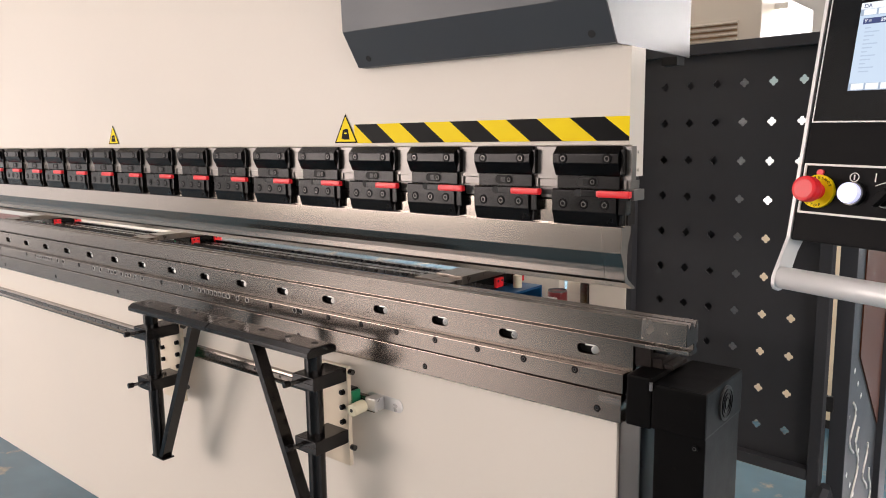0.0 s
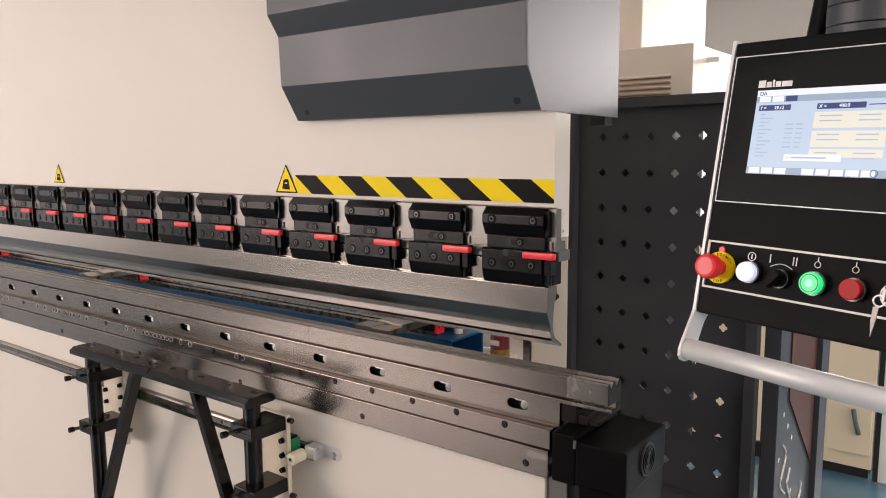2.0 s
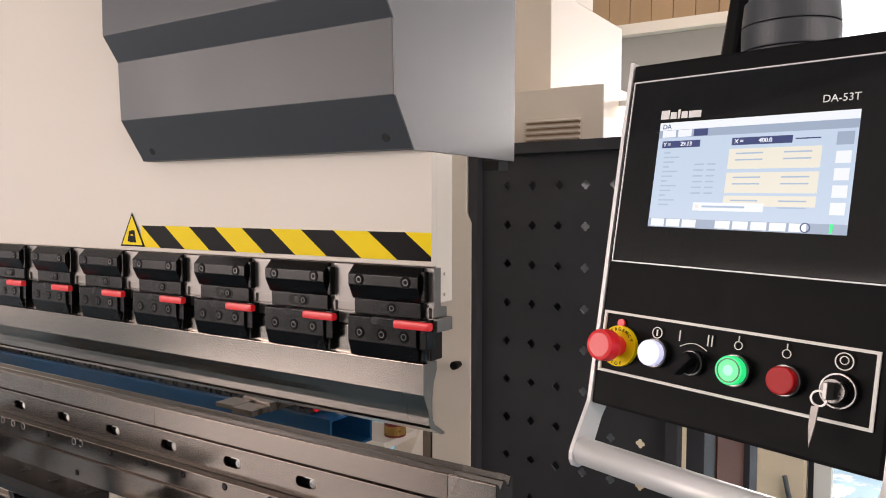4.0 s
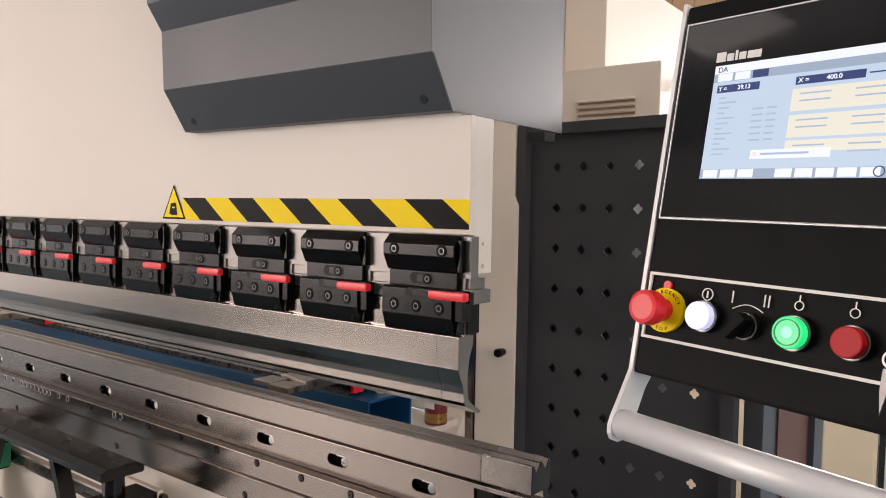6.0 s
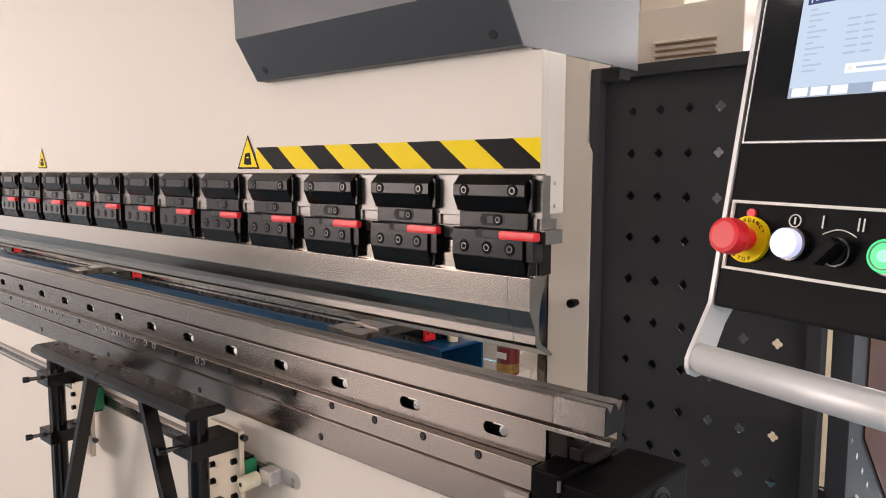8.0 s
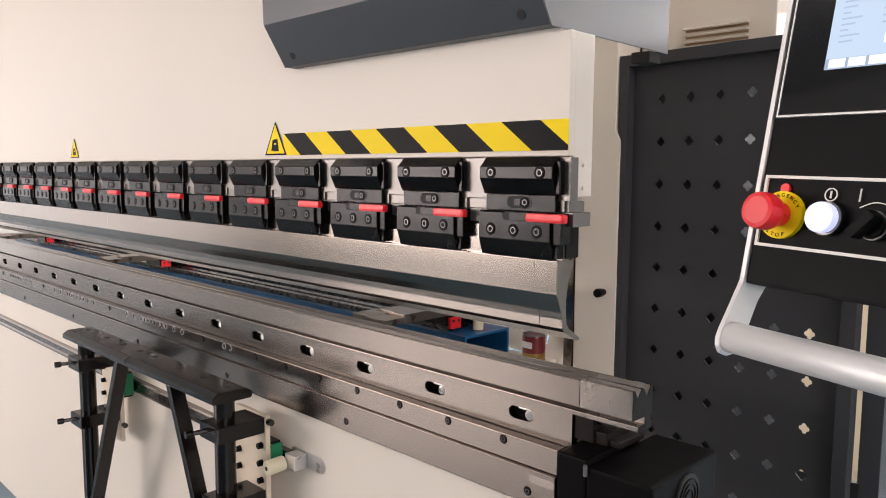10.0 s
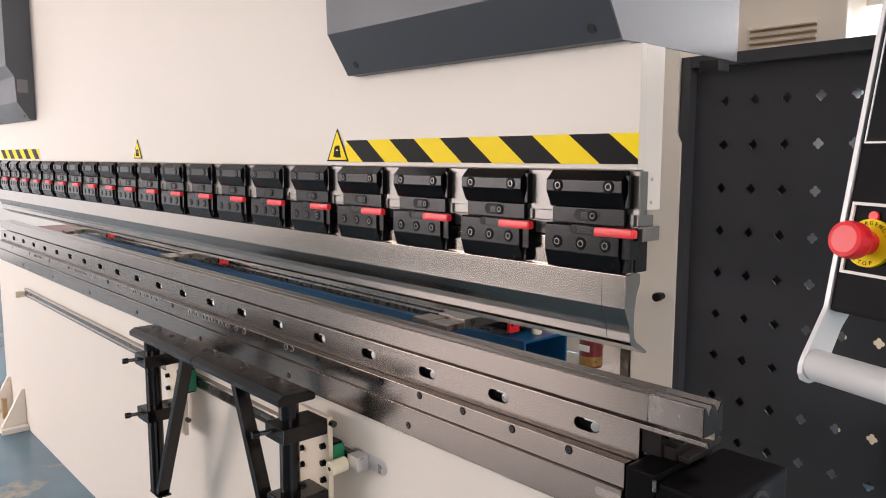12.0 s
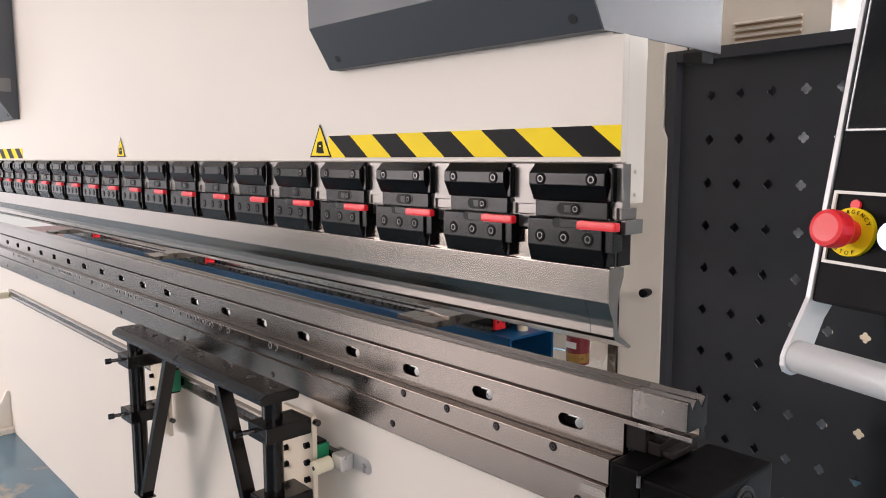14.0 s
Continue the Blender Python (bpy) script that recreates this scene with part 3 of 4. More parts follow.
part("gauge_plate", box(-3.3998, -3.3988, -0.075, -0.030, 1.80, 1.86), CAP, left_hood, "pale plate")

# ---- side frame, valve cabinet and cables behind the ram ----
side = thing("press_brake_column", "cream painted C-shaped machine column with rounded throat", "machine frame")
part("column_plate", sheet([(-0.578, 0.30), (-0.578, 1.45), (-0.535, 1.60), (-0.535, 2.9), (-0.468, 2.9), (-0.468, 1.565), (-0.455, 1.54), (-0.455, 0.30)], 0.695, 0.719, 0.003), CREAM, side)
part("guide_strip", box(-0.606, -0.580, 0.690, 0.74, 0.86, 1.50, 0.002), STEEL, side, "ground steel guide strip")
part("throat_plate", prism([(0.715, 2.9), (1.6, 2.9), (1.6, 0.70), (0.30, 0.70), (0.30, 0.86), (0.50, 0.86)] + [(0.50 + 0.215 * math.sin(math.pi / 2 * k / 10), 1.075 - 0.215 * math.cos(math.pi / 2 * k / 10)) for k in range(1, 11)], -0.665, -0.6065, 0.003), CREAM, side)
part("throat_web", box(-1.05, -0.6675, 0.665, 0.700, 0.9655, 1.072, 0.002), CREAM, side)
part("rear_frame", box(-0.577, -0.48, 0.7195, 1.6, 0.3, 2.9, 0.003), CREAM, side)
knob = thing("frame_knob", "small black screw knob on the machine column", "knob")
part("stem", rod((-0.490, 0.695, 1.156), (-0.490, 0.684, 1.156), 0.009), BLACK, knob)
part("head", rod((-0.490, 0.684, 1.156), (-0.490, 0.664, 1.156), 0.0115, bevel=0.003), BLACK, knob)
left_side = thing("press_brake_column", "cream painted C-shaped machine column at the far end", "machine frame")
part("frame_plate", prism([(0.3, 2.9), (0.3, 1.5), (0.572, 1.48), (0.572, 0.90), (0.30, 0.86), (0.30, 0.3), (1.6, 0.3), (1.6, 2.9)], -3.98, -3.90, 0.004), CREAM, left_side)

valve = thing("valve_cabinet", "cream sheet-metal cabinet with a louvred vent", "cabinet")
part("cabinet_body", box(-0.474, -0.137, 0.82, 1.35, 1.70, 1.897, 0.004), CABINET, valve)
part("upper_box", box(-0.47, -0.344, 0.95, 1.54, 1.898, 2.20, 0.004), CABINET, valve)
part("tall_box", box(-0.47, -0.345, 0.951, 1.268, 2.2005, 2.70, 0.004), CABINET, valve)
part("lower_body", box(-0.4795, -0.225, 0.825, 1.20, 0.58, 1.6995, 0.004), DARK, valve, "charcoal lower cabinet")
part("seam_strip", box(-0.4775, -0.4745, 0.817, 0.82, 1.70, 1.9), BLACK, valve)
for k in range(5):
    z = 1.815 - 0.0155 * k
    b = prism([(0.819, z), (0.806, z - 0.006), (0.808, z - 0.009), (0.819, z - 0.004)], -0.356, -0.197)
    lv = part("louvre", b, CABINET, valve)
    # brown strip below each louvre
    part("louvre_gap", box(-0.354, -0.199, 0.8175, 0.8195, z - 0.0125, z - 0.0045), WOOD, lv, "brown louvre gap")
cable = thing("black_cable", "black rubber cable looping behind the ram under the hood", "cable")
loop = [(-0.255 + 0.066 * math.sin(math.pi * k / 16), 0.085, 1.80 - 0.13 * k / 16) for k in range(17)]
part("cable_run", tube(loop, 0.006, 8), RUBBER, cable, smooth=True)

# ---- perforated guard panels ----
def clover(cx, cz, r, seg=32):
    pts = []
    for k in range(seg):
        a = 2 * math.pi * (k + 0.5) / seg
        f = (a + math.pi / 4) % (math.pi / 2) - math.pi / 4
        d = r * (0.55 * math.cos(f) + math.sqrt(0.2025 - 0.3025 * math.sin(f) ** 2))
        pts.append((cx + d * math.cos(a), cz + d * math.sin(a)))
    return pts


GP, GQ = 0.0745, 0.1018
guard = thing("guard_panel", "charcoal sheet-metal guard panel with clover-shaped holes", "guard panel", m=pose(0, 0.72, 0, 0, 0, -4.8))
# the panel's own x runs along its width from its first column of holes
OX = -0.358
cells = []
for i in range(6):
    for j in range(10):
        cx, cz = i * GP, 1.637 - j * GQ
        cells.append(((cx - GP / 2, cx + GP / 2, cz - GQ / 2, cz + GQ / 2), clover(cx, cz, 0.0116)))
guard.matrix_basis = pose(OX, 0.72, 0, 0, 0, -4.8)
part("perforated_sheet", holed(-GP / 2, GP * 5.5, 1.637 - 9.5 * GQ, 1.637 + GQ / 2, 0, 0.003, cells), DARK, guard)
b = bmesh.new()
for r in ((-0.105, -GP / 2, 0.615, 1.735), (GP * 5.5, 0.4710, 0.615, 1.735), (-GP / 2, GP * 5.5, 1.637 + GQ / 2, 1.735), (-GP / 2, GP * 5.5, 0.615, 1.637 - 9.5 * GQ)):
    box(r[0], r[1], 0, 0.003, r[2], r[3], bm=b)
part("sheet_border", b, DARK, guard)
part("frame_post", box(-0.105, -0.078, -0.028, -0.0005, 0.612, 1.745, 0.002), DARK, guard)
part("frame_post", box(0.4425, 0.4715, -0.028, -0.0005, 0.20, 1.745, 0.002), DARK, guard)
part("top_rail", box(-0.077, 0.442, -0.028, -0.0005, 1.717, 1.745, 0.002), DARK, guard)
part("bottom_rail", box(-0.077, 0.442, -0.028, -0.0005, 0.612, 0.642, 0.002), DARK, guard)

sideg = thing("side_guard_panel", "charcoal side guard panel with an amber window and cut-out script", "guard panel", m=pose(0.1395, 0.69, 0, 0, 0, 90))
part("post", box(0, 0.03, -0.02, 0.02, FZ, 1.74, 0.002), DARK, sideg)
for z in (0.82, 1.52):
    part("hinge", box(-0.012, -0.0005, 0.012, 0.034, z - 0.02, z + 0.02, 0.001), RUBBER, sideg)
part("post", box(0.56, 0.68, -0.02, 0.02, FZ, 1.74, 0.002), DARK, sideg)
part("sheet", box(0.031, 0.559, -0.002, 0.002, 0.15, 1.72), DARK, sideg)
part("amber_window", sheet([(0.20, 0.90), (0.20, 1.60), (0.545, 1.60), (0.545, 0.60)], -0.006, -0.0025), ORANGE, sideg, "amber acrylic window")
part("window_rim", sheet([(0.19, 0.895), (0.19, 1.61), (0.555, 1.61), (0.555, 0.58)], -0.0024, -0.0021), RUBBER, sideg)
# cut-out script, unreadable: plain curved strokes
for k in range(4):
    x, z = 0.16 + 0.115 * k, 0.78 - 0.10 * k
    s, n = (-1) ** k, 11 + 3 * (k % 2)
    pts = [(x + s * 0.034 * math.sin(2.4 * math.pi * q / n + 0.5 * k) + s * 0.003 * q, -0.003, z - 0.016 * q) for q in range(n)]
    part("script_stroke", tube(pts, 0.0034, 6), WHITE, sideg, "pale cut-out stroke" if k == 0 else "")
for k in range(12):
    part("cut_out_dot", sheet(clover(0.10 + 0.055 * (k % 4) + 0.02 * (k // 4), 0.92 - 0.17 * (k // 4) - 0.05 * (k % 4), 0.008, 16), -0.003, -0.0022), WHITE, sideg)
bar = thing("support_strut", "charcoal steel floor strut of the guard", "strut")
part("strut", tube([(0.120, 0.665, 0.60), (0.0, 0.40, FZ + 0.02)], 0.018, 6), DARK, bar)
part("strut", tube([(0.120, 0.665, 0.60), (0.22, 0.95, FZ + 0.02)], 0.018, 6), DARK, bar)

# ---- front sheet supports on their linear rail ----
rail = thing("linear_rail", "ground steel linear guide rail on the bed front", "rail")
part("rail_bar", prism([(-0.021, 0.800), (-0.021, 0.838), (-0.036, 0.838), (-0.038, 0.832), (-0.033, 0.826), (-0.033, 0.812), (-0.038, 0.806), (-0.036, 0.800)], -3.70, -0.80, 0.0006), STEEL, rail)
for k in range(48):
    x = -0.83 - 0.06 * k
    part("rail_hole", rod((x, -0.0325, 0.819), (x, -0.0335, 0.819), 0.005, 8), RUBBER, rail)
part("recess", sheet(stadium(-0.775, 0.830, 0.13, 0.036), -0.0212, -0.0203), WEDGE, rail, "bright milled recess")
part("stop_block", box(-0.812, -0.775, -0.055, -0.0215, 0.812, 0.846, 0.004), WEDGE, rail, "bright steel stop block")
part("bumper_hole", rod((-0.818, -0.0982, 0.820), (-0.818, -0.0986, 0.820), 0.005, 12), RUBBER, rail)
part("bumper", rod((-0.818, -0.055, 0.822), (-0.818, -0.098, 0.820), 0.0165, 20, bevel=0.003), NYLON, rail, "ivory nylon bumper")
part("bumper", rod((-3.72, -0.03, 0.805), (-3.72, -0.075, 0.805), 0.0165, 20, bevel=0.003), NYLON, rail)


def sheet_support(px, x0, x1, brace_x):
    """A folding support arm on a round post at px; its bar runs from x0 to x1 and the brace meets it at brace_x."""
    py, zt = -0.150, 0.995
    a = thing("sheet_support", "black painted folding sheet support on a round post", "sheet support", "front sheet supports")
    part("post", rod((px, py, 0.487), (px, py, zt - 0.024), 0.0225, 24), ARMBLACK, a, smooth=False)
    prof = [(py - 0.048, zt - 0.021), (py - 0.048, zt - 0.010), (py - 0.033, zt), (py + 0.033, zt), (py + 0.048, zt - 0.010), (py + 0.048, zt - 0.021), (py + 0.044, zt - 0.0245), (py - 0.044, zt - 0.0245)]
    part("arm_bar", prism(prof, x0, x1, 0.0020), ARMBLACK, a, "black bevelled bar with worn glossy edges")
    for f in (0.10, 0.42, 0.68, 0.92):
        x = x0 + (x1 - x0) * f
        part("dimple", rod((x, py + 0.008, zt + 0.0002), (x, py + 0.008, zt + 0.0007), 0.0095, 14), RUBBER, a)
        part("dimple_rim", ring(0, 0, 0, 0.0105, 0.0012, 0.0006), BOLT, a, m=pose(x, py + 0.008, zt + 0.0002, 90, 0, 0))
    d = 0.013 if brace_x > px else -0.013
    part("brace", sheet([(brace_x - abs(d) * 0.8, zt - 0.0245), (brace_x + abs(d) * 0.8, zt - 0.0245), (px + d * 2.3 + abs(d) * 0.8, 0.488), (px + d * 2.3 - abs(d) * 0.8, 0.488)], py - 0.017, py + 0.017, 0.001), ARMBLACK, a, "flat steel brace")
    part("foot_plate", box(px - 0.020 + min(0, d * 2.4), px + 0.020 + max(0, d * 2.4), py - 0.020, py + 0.020, 0.482, 0.4865, 0.001), ARMBLACK, a)
    plate = part("mounting_plate", box(px - 0.080, px + 0.047, -0.078, -0.066, 0.655, 0.924, 0.0015), PLATECREAM, a, "chipped cream mounting plate")
    part("carriage", box(px - 0.06, px + 0.044, -0.0655, -0.0385, 0.785, 0.860, 0.002), BLACK, a)
    part("end_seal", box(px + 0.0445, px + 0.0525, -0.066, -0.0385, 0.792, 0.856, 0.001), GREEN, a, "green plastic carriage seal")
    for zc in (0.904, 0.737):
        col = part("collar", box(px - 0.036, px + 0.045, py - 0.040, -0.0785, zc - 0.018, zc + 0.018, 0.003), ARMBLACK, a, "black split clamp collar")
        part("collar_split", box(px - 0.030, px + 0.040, py - 0.0408, py - 0.0398, zc - 0.001, zc + 0.001), RUBBER, col)
        part("clamp_screw", rod((px - 0.012, py - 0.040, zc), (px - 0.016, py - 0.068, zc), 0.0055, 12), BOLT, col)
        part("screw_head", rod((px - 0.0155, py - 0.066, zc), (px - 0.018, py - 0.082, zc), 0.0085, 12, bevel=0.001), BLACK, col)
    for xx in (-0.062, 0.030):
        for zz in (0.862, 0.822, 0.782):
            bolt_at(px + xx, -0.0785, zz - (0.008 if xx > 0 else 0), 0.007, plate, depth=0.010)
    for zz in (0.910, 0.705):
        part("side_bolt", rod((px + 0.047, -0.070, zz), (px + 0.060, -0.070, zz), 0.0075, 10), BOLT, plate)
    return a


sheet_support(-0.898, -1.300, -0.862, -1.140)
sheet_support(-1.690, -1.738, -1.304, -1.428)

# ---- back gauge ----
gauge = thing("back_gauge", "blue painted box-section back gauge beam with linear rails", "back gauge")
part("box_beam", hollow_bar(-3.85, -0.585, 0.278, 0.433, 1.000, 1.088, 0.006), BLUE, gauge)
for y in (0.305, 0.405):
    part("gauge_rail", box(-3.8, -0.655, y - 0.010, y + 0.010, 1.0885, 1.102, 0.001), BOLT, gauge, "dark oily guide rail")
part("gauge_rack", box(-3.8, -0.66, 0.345, 0.370, 1.0885, 1.098, 0.001), BOLT, gauge, "dark rack strip")


def gauge_finger(x):
    g = thing("gauge_finger", "steel back gauge finger on a carriage with red seals", "gauge finger", "back gauge fingers", m=pose(x, 0, 0))
    part("carriage", box(-0.075, 0.045, 0.285, 0.430, 1.1025, 1.126, 0.002), BLACK, g)
    for y in (0.290, 0.392):
        seal = part("red_seal", box(0.0455, 0.054, y, y + 0.034, 1.096, 1.122, 0.001), RED, g, "red plastic seal")
        for dy in (0.008, 0.026):
            part("screw", rod((0.054, y + dy, 1.114), (0.0555, y + dy, 1.114), 0.0035, 10), BOLT, seal)
        part("green_seal", box(-0.084, -0.0755, y, y + 0.034, 1.096, 1.122, 0.001), GREEN, g, "green plastic seal")
    part("finger_bar", box(-0.060, -0.004, 0.170, 0.560, 1.1265, 1.145, 0.0015), OILSTEEL, g)
    part("finger_bar", box(0.000, 0.046, 0.150, 0.560, 1.1265, 1.148, 0.0015), OILSTEEL, g)
    part("finger_tip", box(-0.090, -0.030, 0.115, 0.1695, 1.129, 1.139, 0.001), OILSTEEL, g)
    part("finger_tip", box(-0.020, 0.044, 0.100, 0.1495, 1.128, 1.141, 0.001), OILSTEEL, g)
    part("split_line", box(0.0462, 0.0466, 0.338, 0.344, 1.128, 1.147), RUBBER, g)
    part("thumb_screw", rod((0.046, 0.545, 1.136), (0.062, 0.545, 1.136), 0.012, 16, bevel=0.002), BOLT, g)
    for y, x0 in ((0.44, -0.03), (0.52, -0.03), (0.48, 0.022)):
        part("bolt", rod((x0, y, 1.145), (x0, y, 1.158), 0.009, 14, bevel=0.001), BOLT, g)
    return g


fg = gauge_finger(-0.695)
copy_thing(fg, pose(-2.19, 0, 0))
copy_thing(fg, pose(-3.45, 0, 0))
stop = thing("nylon_stop", "ivory nylon stop roller standing on the blue beam", "roller")
part("roller", rod((-0.619, 0.360, 1.0885), (-0.619, 0.360, 1.124), 0.0125, 20, bevel=0.002), NYLON, stop)
can = thing("drink_can", "crumpled red and gold drink can on the frame", "can")
b = rod((-0.625, 0.585, 0.9655), (-0.625, 0.585, 1.040), 0.030, 24, bevel=0.003)
part("can_body", b, CANRED, can)
part("can_band", rod((-0.625, 0.585, 0.972), (-0.625, 0.585, 0.996), 0.0304, 24), CANGOLD, can, "gold band")
part("can_rim", ring(0, 0, 0, 0.029, 0.003, 0.004), CAP, can, m=pose(-0.625, 0.585, 1.040, 90, 0, 0))
part("can_label_bar", box(-0.640, -0.608, 0.5535, 0.5555, 1.010, 1.026), WHITE, can, "pale lettering bar")
ledge = thing("rear_ledge", "cream painted ledge between the side frames", "ledge")
part("ledge_plate", box(-3.89, -0.608, 0.515, 0.66, 0.945, 0.965, 0.003), CREAM, ledge)

# ---- operator console ----
con = thing("control_console", "black press brake control console with silver edges, lit touch screen", "console",
            m=pose(0.283, -0.147, 1.562, -9.4, 1.05, -16.7))
part("case", box(-0.050, 0.272, 0.002, 0.060, -0.218, 0.198, 0.004), CASE, con)
part("case_back", box(-0.03, 0.255, 0.0605, 0.12, -0.15, 0.17, 0.01), CASE, con)


def silver_cheek(x0, x1):
    pts = [(0.0, 0.202), (0.0, -0.215), (-0.012, -0.248), (-0.0195, -0.268), (-0.0220, -0.278), (-0.0205, -0.287), (-0.0150, -0.294), (-0.0060, -0.2965), (0.004, -0.294), (0.014, -0.284), (0.028, -0.235), (0.048, -0.20), (0.048, 0.202)]
    part("side_cheek", prism(pts, x0, x1, 0.0012), ALU, con, "silver aluminium side cheek")


silver_cheek(-0.056, -0.0505)
silver_cheek(0.2725, 0.280)
part("handle_bar", rod((-0.0504, -0.004, -0.276), (0.2724, -0.004, -0.276), 0.0165, 24), ALU, con, "round silver handle bar", smooth=True)
part("screen_bezel", box(-0.043, 0.263, -0.0015, 0.0018, -0.043, 0.174, 0.0008), GLOSS, con, "glossy black glass bezel")
part("bezel_line", frame_line(-0.0445, 0.2645, -0.0445, 0.1755, 0.0014, -0.0022, 0.0015), ALU, con, "thin silver line")
part("button_frame", frame_line(-0.045, 0.260, -0.177, -0.104, 0.0030, -0.0012, 0.0018), WHITE, con, "thick white line")
scr = part("touch_screen", box(0, 0.219, -0.0022, -0.0016, 0, 0.122), SCREEN, con, "lit pale blue touch screen")


def patch(x0, x1, z0, z1, material, name="screen_field", d=0.0003):
    part(name, box(x0, x1, -0.0022 - d, -0.0022, z0, z1), material, scr)


patch(0, 0.219, 0.113, 0.122, PALE)
patch(0, 0.219, 0.104, 0.113, GREY)
for k in range(3):
    patch(0.005 + 0.020 * k, 0.022 + 0.020 * k, 0.1045, 0.1125, PALE if k < 2 else NAVY, d=0.0006)
patch(0.006, 0.054, 0.092, 0.100, NAVY, d=0.0006)
patch(0.092, 0.157, 0.092, 0.100, NAVY, d=0.0006)
patch(0.160, 0.185, 0.0955, 0.0968, NAVY)
for z0, z1 in ((0.066, 0.088), (0.040, 0.062), (0.026, 0.037)):
    patch(0.090, 0.187, z0, z1, PAPER)
    for k in range(2):
        patch(0.098, 0.128, z1 - 0.006 - 0.007 * k, z1 - 0.0045 - 0.007 * k, TEXT, "text_bar", 0.0005)
        patch(0.150, 0.178, z1 - 0.006 - 0.007 * k, z1 - 0.0045 - 0.007 * k, TEXT, "text_bar", 0.0005)
patch(0.055, 0.135, 0.020, 0.029, PALE, d=0.0007)
patch(0.058, 0.062, 0.0225, 0.0265, PAPER, d=0.001)
patch(0.066, 0.115, 0.0235, 0.0255, TEXT, "text_bar", 0.001)
for k in range(12):
    patch(0.010, 0.018 + 0.006 * ((k * 5) % 3), 0.0855 - 0.0055 * k, 0.0872 - 0.0055 * k, TEXT, "text_bar")
for k in range(6):
    patch(0.050, 0.062, 0.071 - 0.0065 * k, 0.0728 - 0.0065 * k, TEXT, "text_bar")
    patch(0.066, 0.076, 0.071 - 0.0065 * k, 0.0728 - 0.0065 * k, TEXT, "text_bar")
patch(0, 0.219, 0.0, 0.010, GREY)
for k in range(9):
    patch(0.004 + 0.020 * k, 0.021 + 0.020 * k, 0.001, 0.0095, GREY if k == 3 else PALE, d=0.0006)
patch(0.200, 0.216, 0.088, 0.101, GREY)
for k in range(4):
    patch(0.201, 0.215, 0.070 - 0.017 * k, 0.082 - 0.017 * k, PALE)
part("screen_icon", ring(0.180, -0.0032, 0.0055, 0.005, 0.001, 0.0005), NAVY, scr)
patch(0.203, 0.206, 0.001, 0.010, LITGREEN, d=0.001)
T = lambda x, z, y=-0.0026: pose(x, y, z, 90, 0, 0)
words("DA", 0.008, NAVY, scr, T(0.004, 0.1145), "lettering")
words("Y =", 0.0065, PALE, scr, T(0.008, 0.0938, -0.0032), "lettering")
words("29.13", 0.0065, PALE, scr, T(0.030, 0.0938, -0.0032), "lettering")
words("X =", 0.0065, PALE, scr, T(0.095, 0.0938, -0.0032), "lettering")
words("400.0", 0.0065, PALE, scr, T(0.122, 0.0938, -0.0032), "lettering")
words("DA-53T", 0.0108, ALU, con, T(0.1815, 0.1315, -0.0018), "lettering")
# maker's mark as plain bars
for k, (x, w, h) in enumerate(((-0.001, 0.011, 0.0105), (0.0115, 0.008, 0.008), (0.021, 0.003, 0.0105), (0.0255, 0.008, 0.008), (0.035, 0.0155, 0.008))):
    part("maker_mark_bar", box(x, x + w, -0.0019, -0.0016, 0.1265, 0.1265 + h), ALU, con)

BZ = -0.150
def round_button(x, z, r, material, label, name="push_button", ringed=True, d=0.010):
    if ringed:
        part("button_ring", rod((x, 0.002, z), (x, -0.006, z), r * 1.14, 24, bevel=0.001), CHROME, con, "chrome ring")
    return part(name, rod((x, -0.0062, z), (x, -0.0062 - d, z), r, 24, bevel=0.0015), material, con, label)


part("stop_collar", rod((-0.0185, 0.0018, BZ + 0.006), (-0.0185, -0.004, BZ + 0.006), 0.024, 32), YELLOW, con, "yellow emergency stop collar")
for word, a0, step in (("EMERGENCY", 152, -15.5), ("STOP", 238, 17)):
    for k, ch in enumerate(word):
        a = radians(a0 + step * k)
        r = 0.0180 if step < 0 else 0.0222
        turn = a0 + step * k - 90 if step < 0 else a0 + step * k + 90
        words(ch, 0.0055, VINYL, con, pose(-0.0185, -0.0043, BZ + 0.006) @ pose(r * math.cos(a), 0, r * math.sin(a), 0, -turn, 0) @ pose(0, 0, 0, 90, 0, 0), "letter", 0.0002, "CENTER")
part("stop_stem", rod((-0.0185, -0.0042, BZ + 0.006), (-0.0185, -0.020, BZ + 0.006), 0.012, 20), RED, con)
part("stop_mushroom", rod((-0.0185, -0.0202, BZ + 0.006), (-0.0185, -0.041, BZ + 0.006), 0.0185, 28, bevel=0.005), RED, con, "red mushroom emergency stop button")
round_button(0.031, BZ + 0.006, 0.0145, LITWHITE, "lit white push button")
round_button(0.0775, BZ + 0.003, 0.012, CASE, "black selector switch", "selector_base", d=0.004)
kb = box(-0.005, 0.005, -0.026, -0.0105, -0.015, 0.013, 0.002)
bmesh.ops.transform(kb, matrix=pose(0.0775, 0, BZ + 0.003, 0, 40, 0), verts=kb.verts)
part("selector_knob", kb, CASE, con)
green_button = round_button(0.1265, BZ + 0.004, 0.0150, LITGREEN, "lit green push button")
part("lens_ring", ring(0.1265, -0.0170, BZ + 0.004, 0.0125, 0.0012, 0.0008), GREEN, green_button)
part("lens_core", rod((0.1265, -0.0163, BZ + 0.004), (0.1265, -0.0170, BZ + 0.004), 0.0055, 20), GREENCORE, green_button, "brighter lamp core")
round_button(0.1790, BZ + 0.004, 0.0140, BUTTONRED, "red push button")
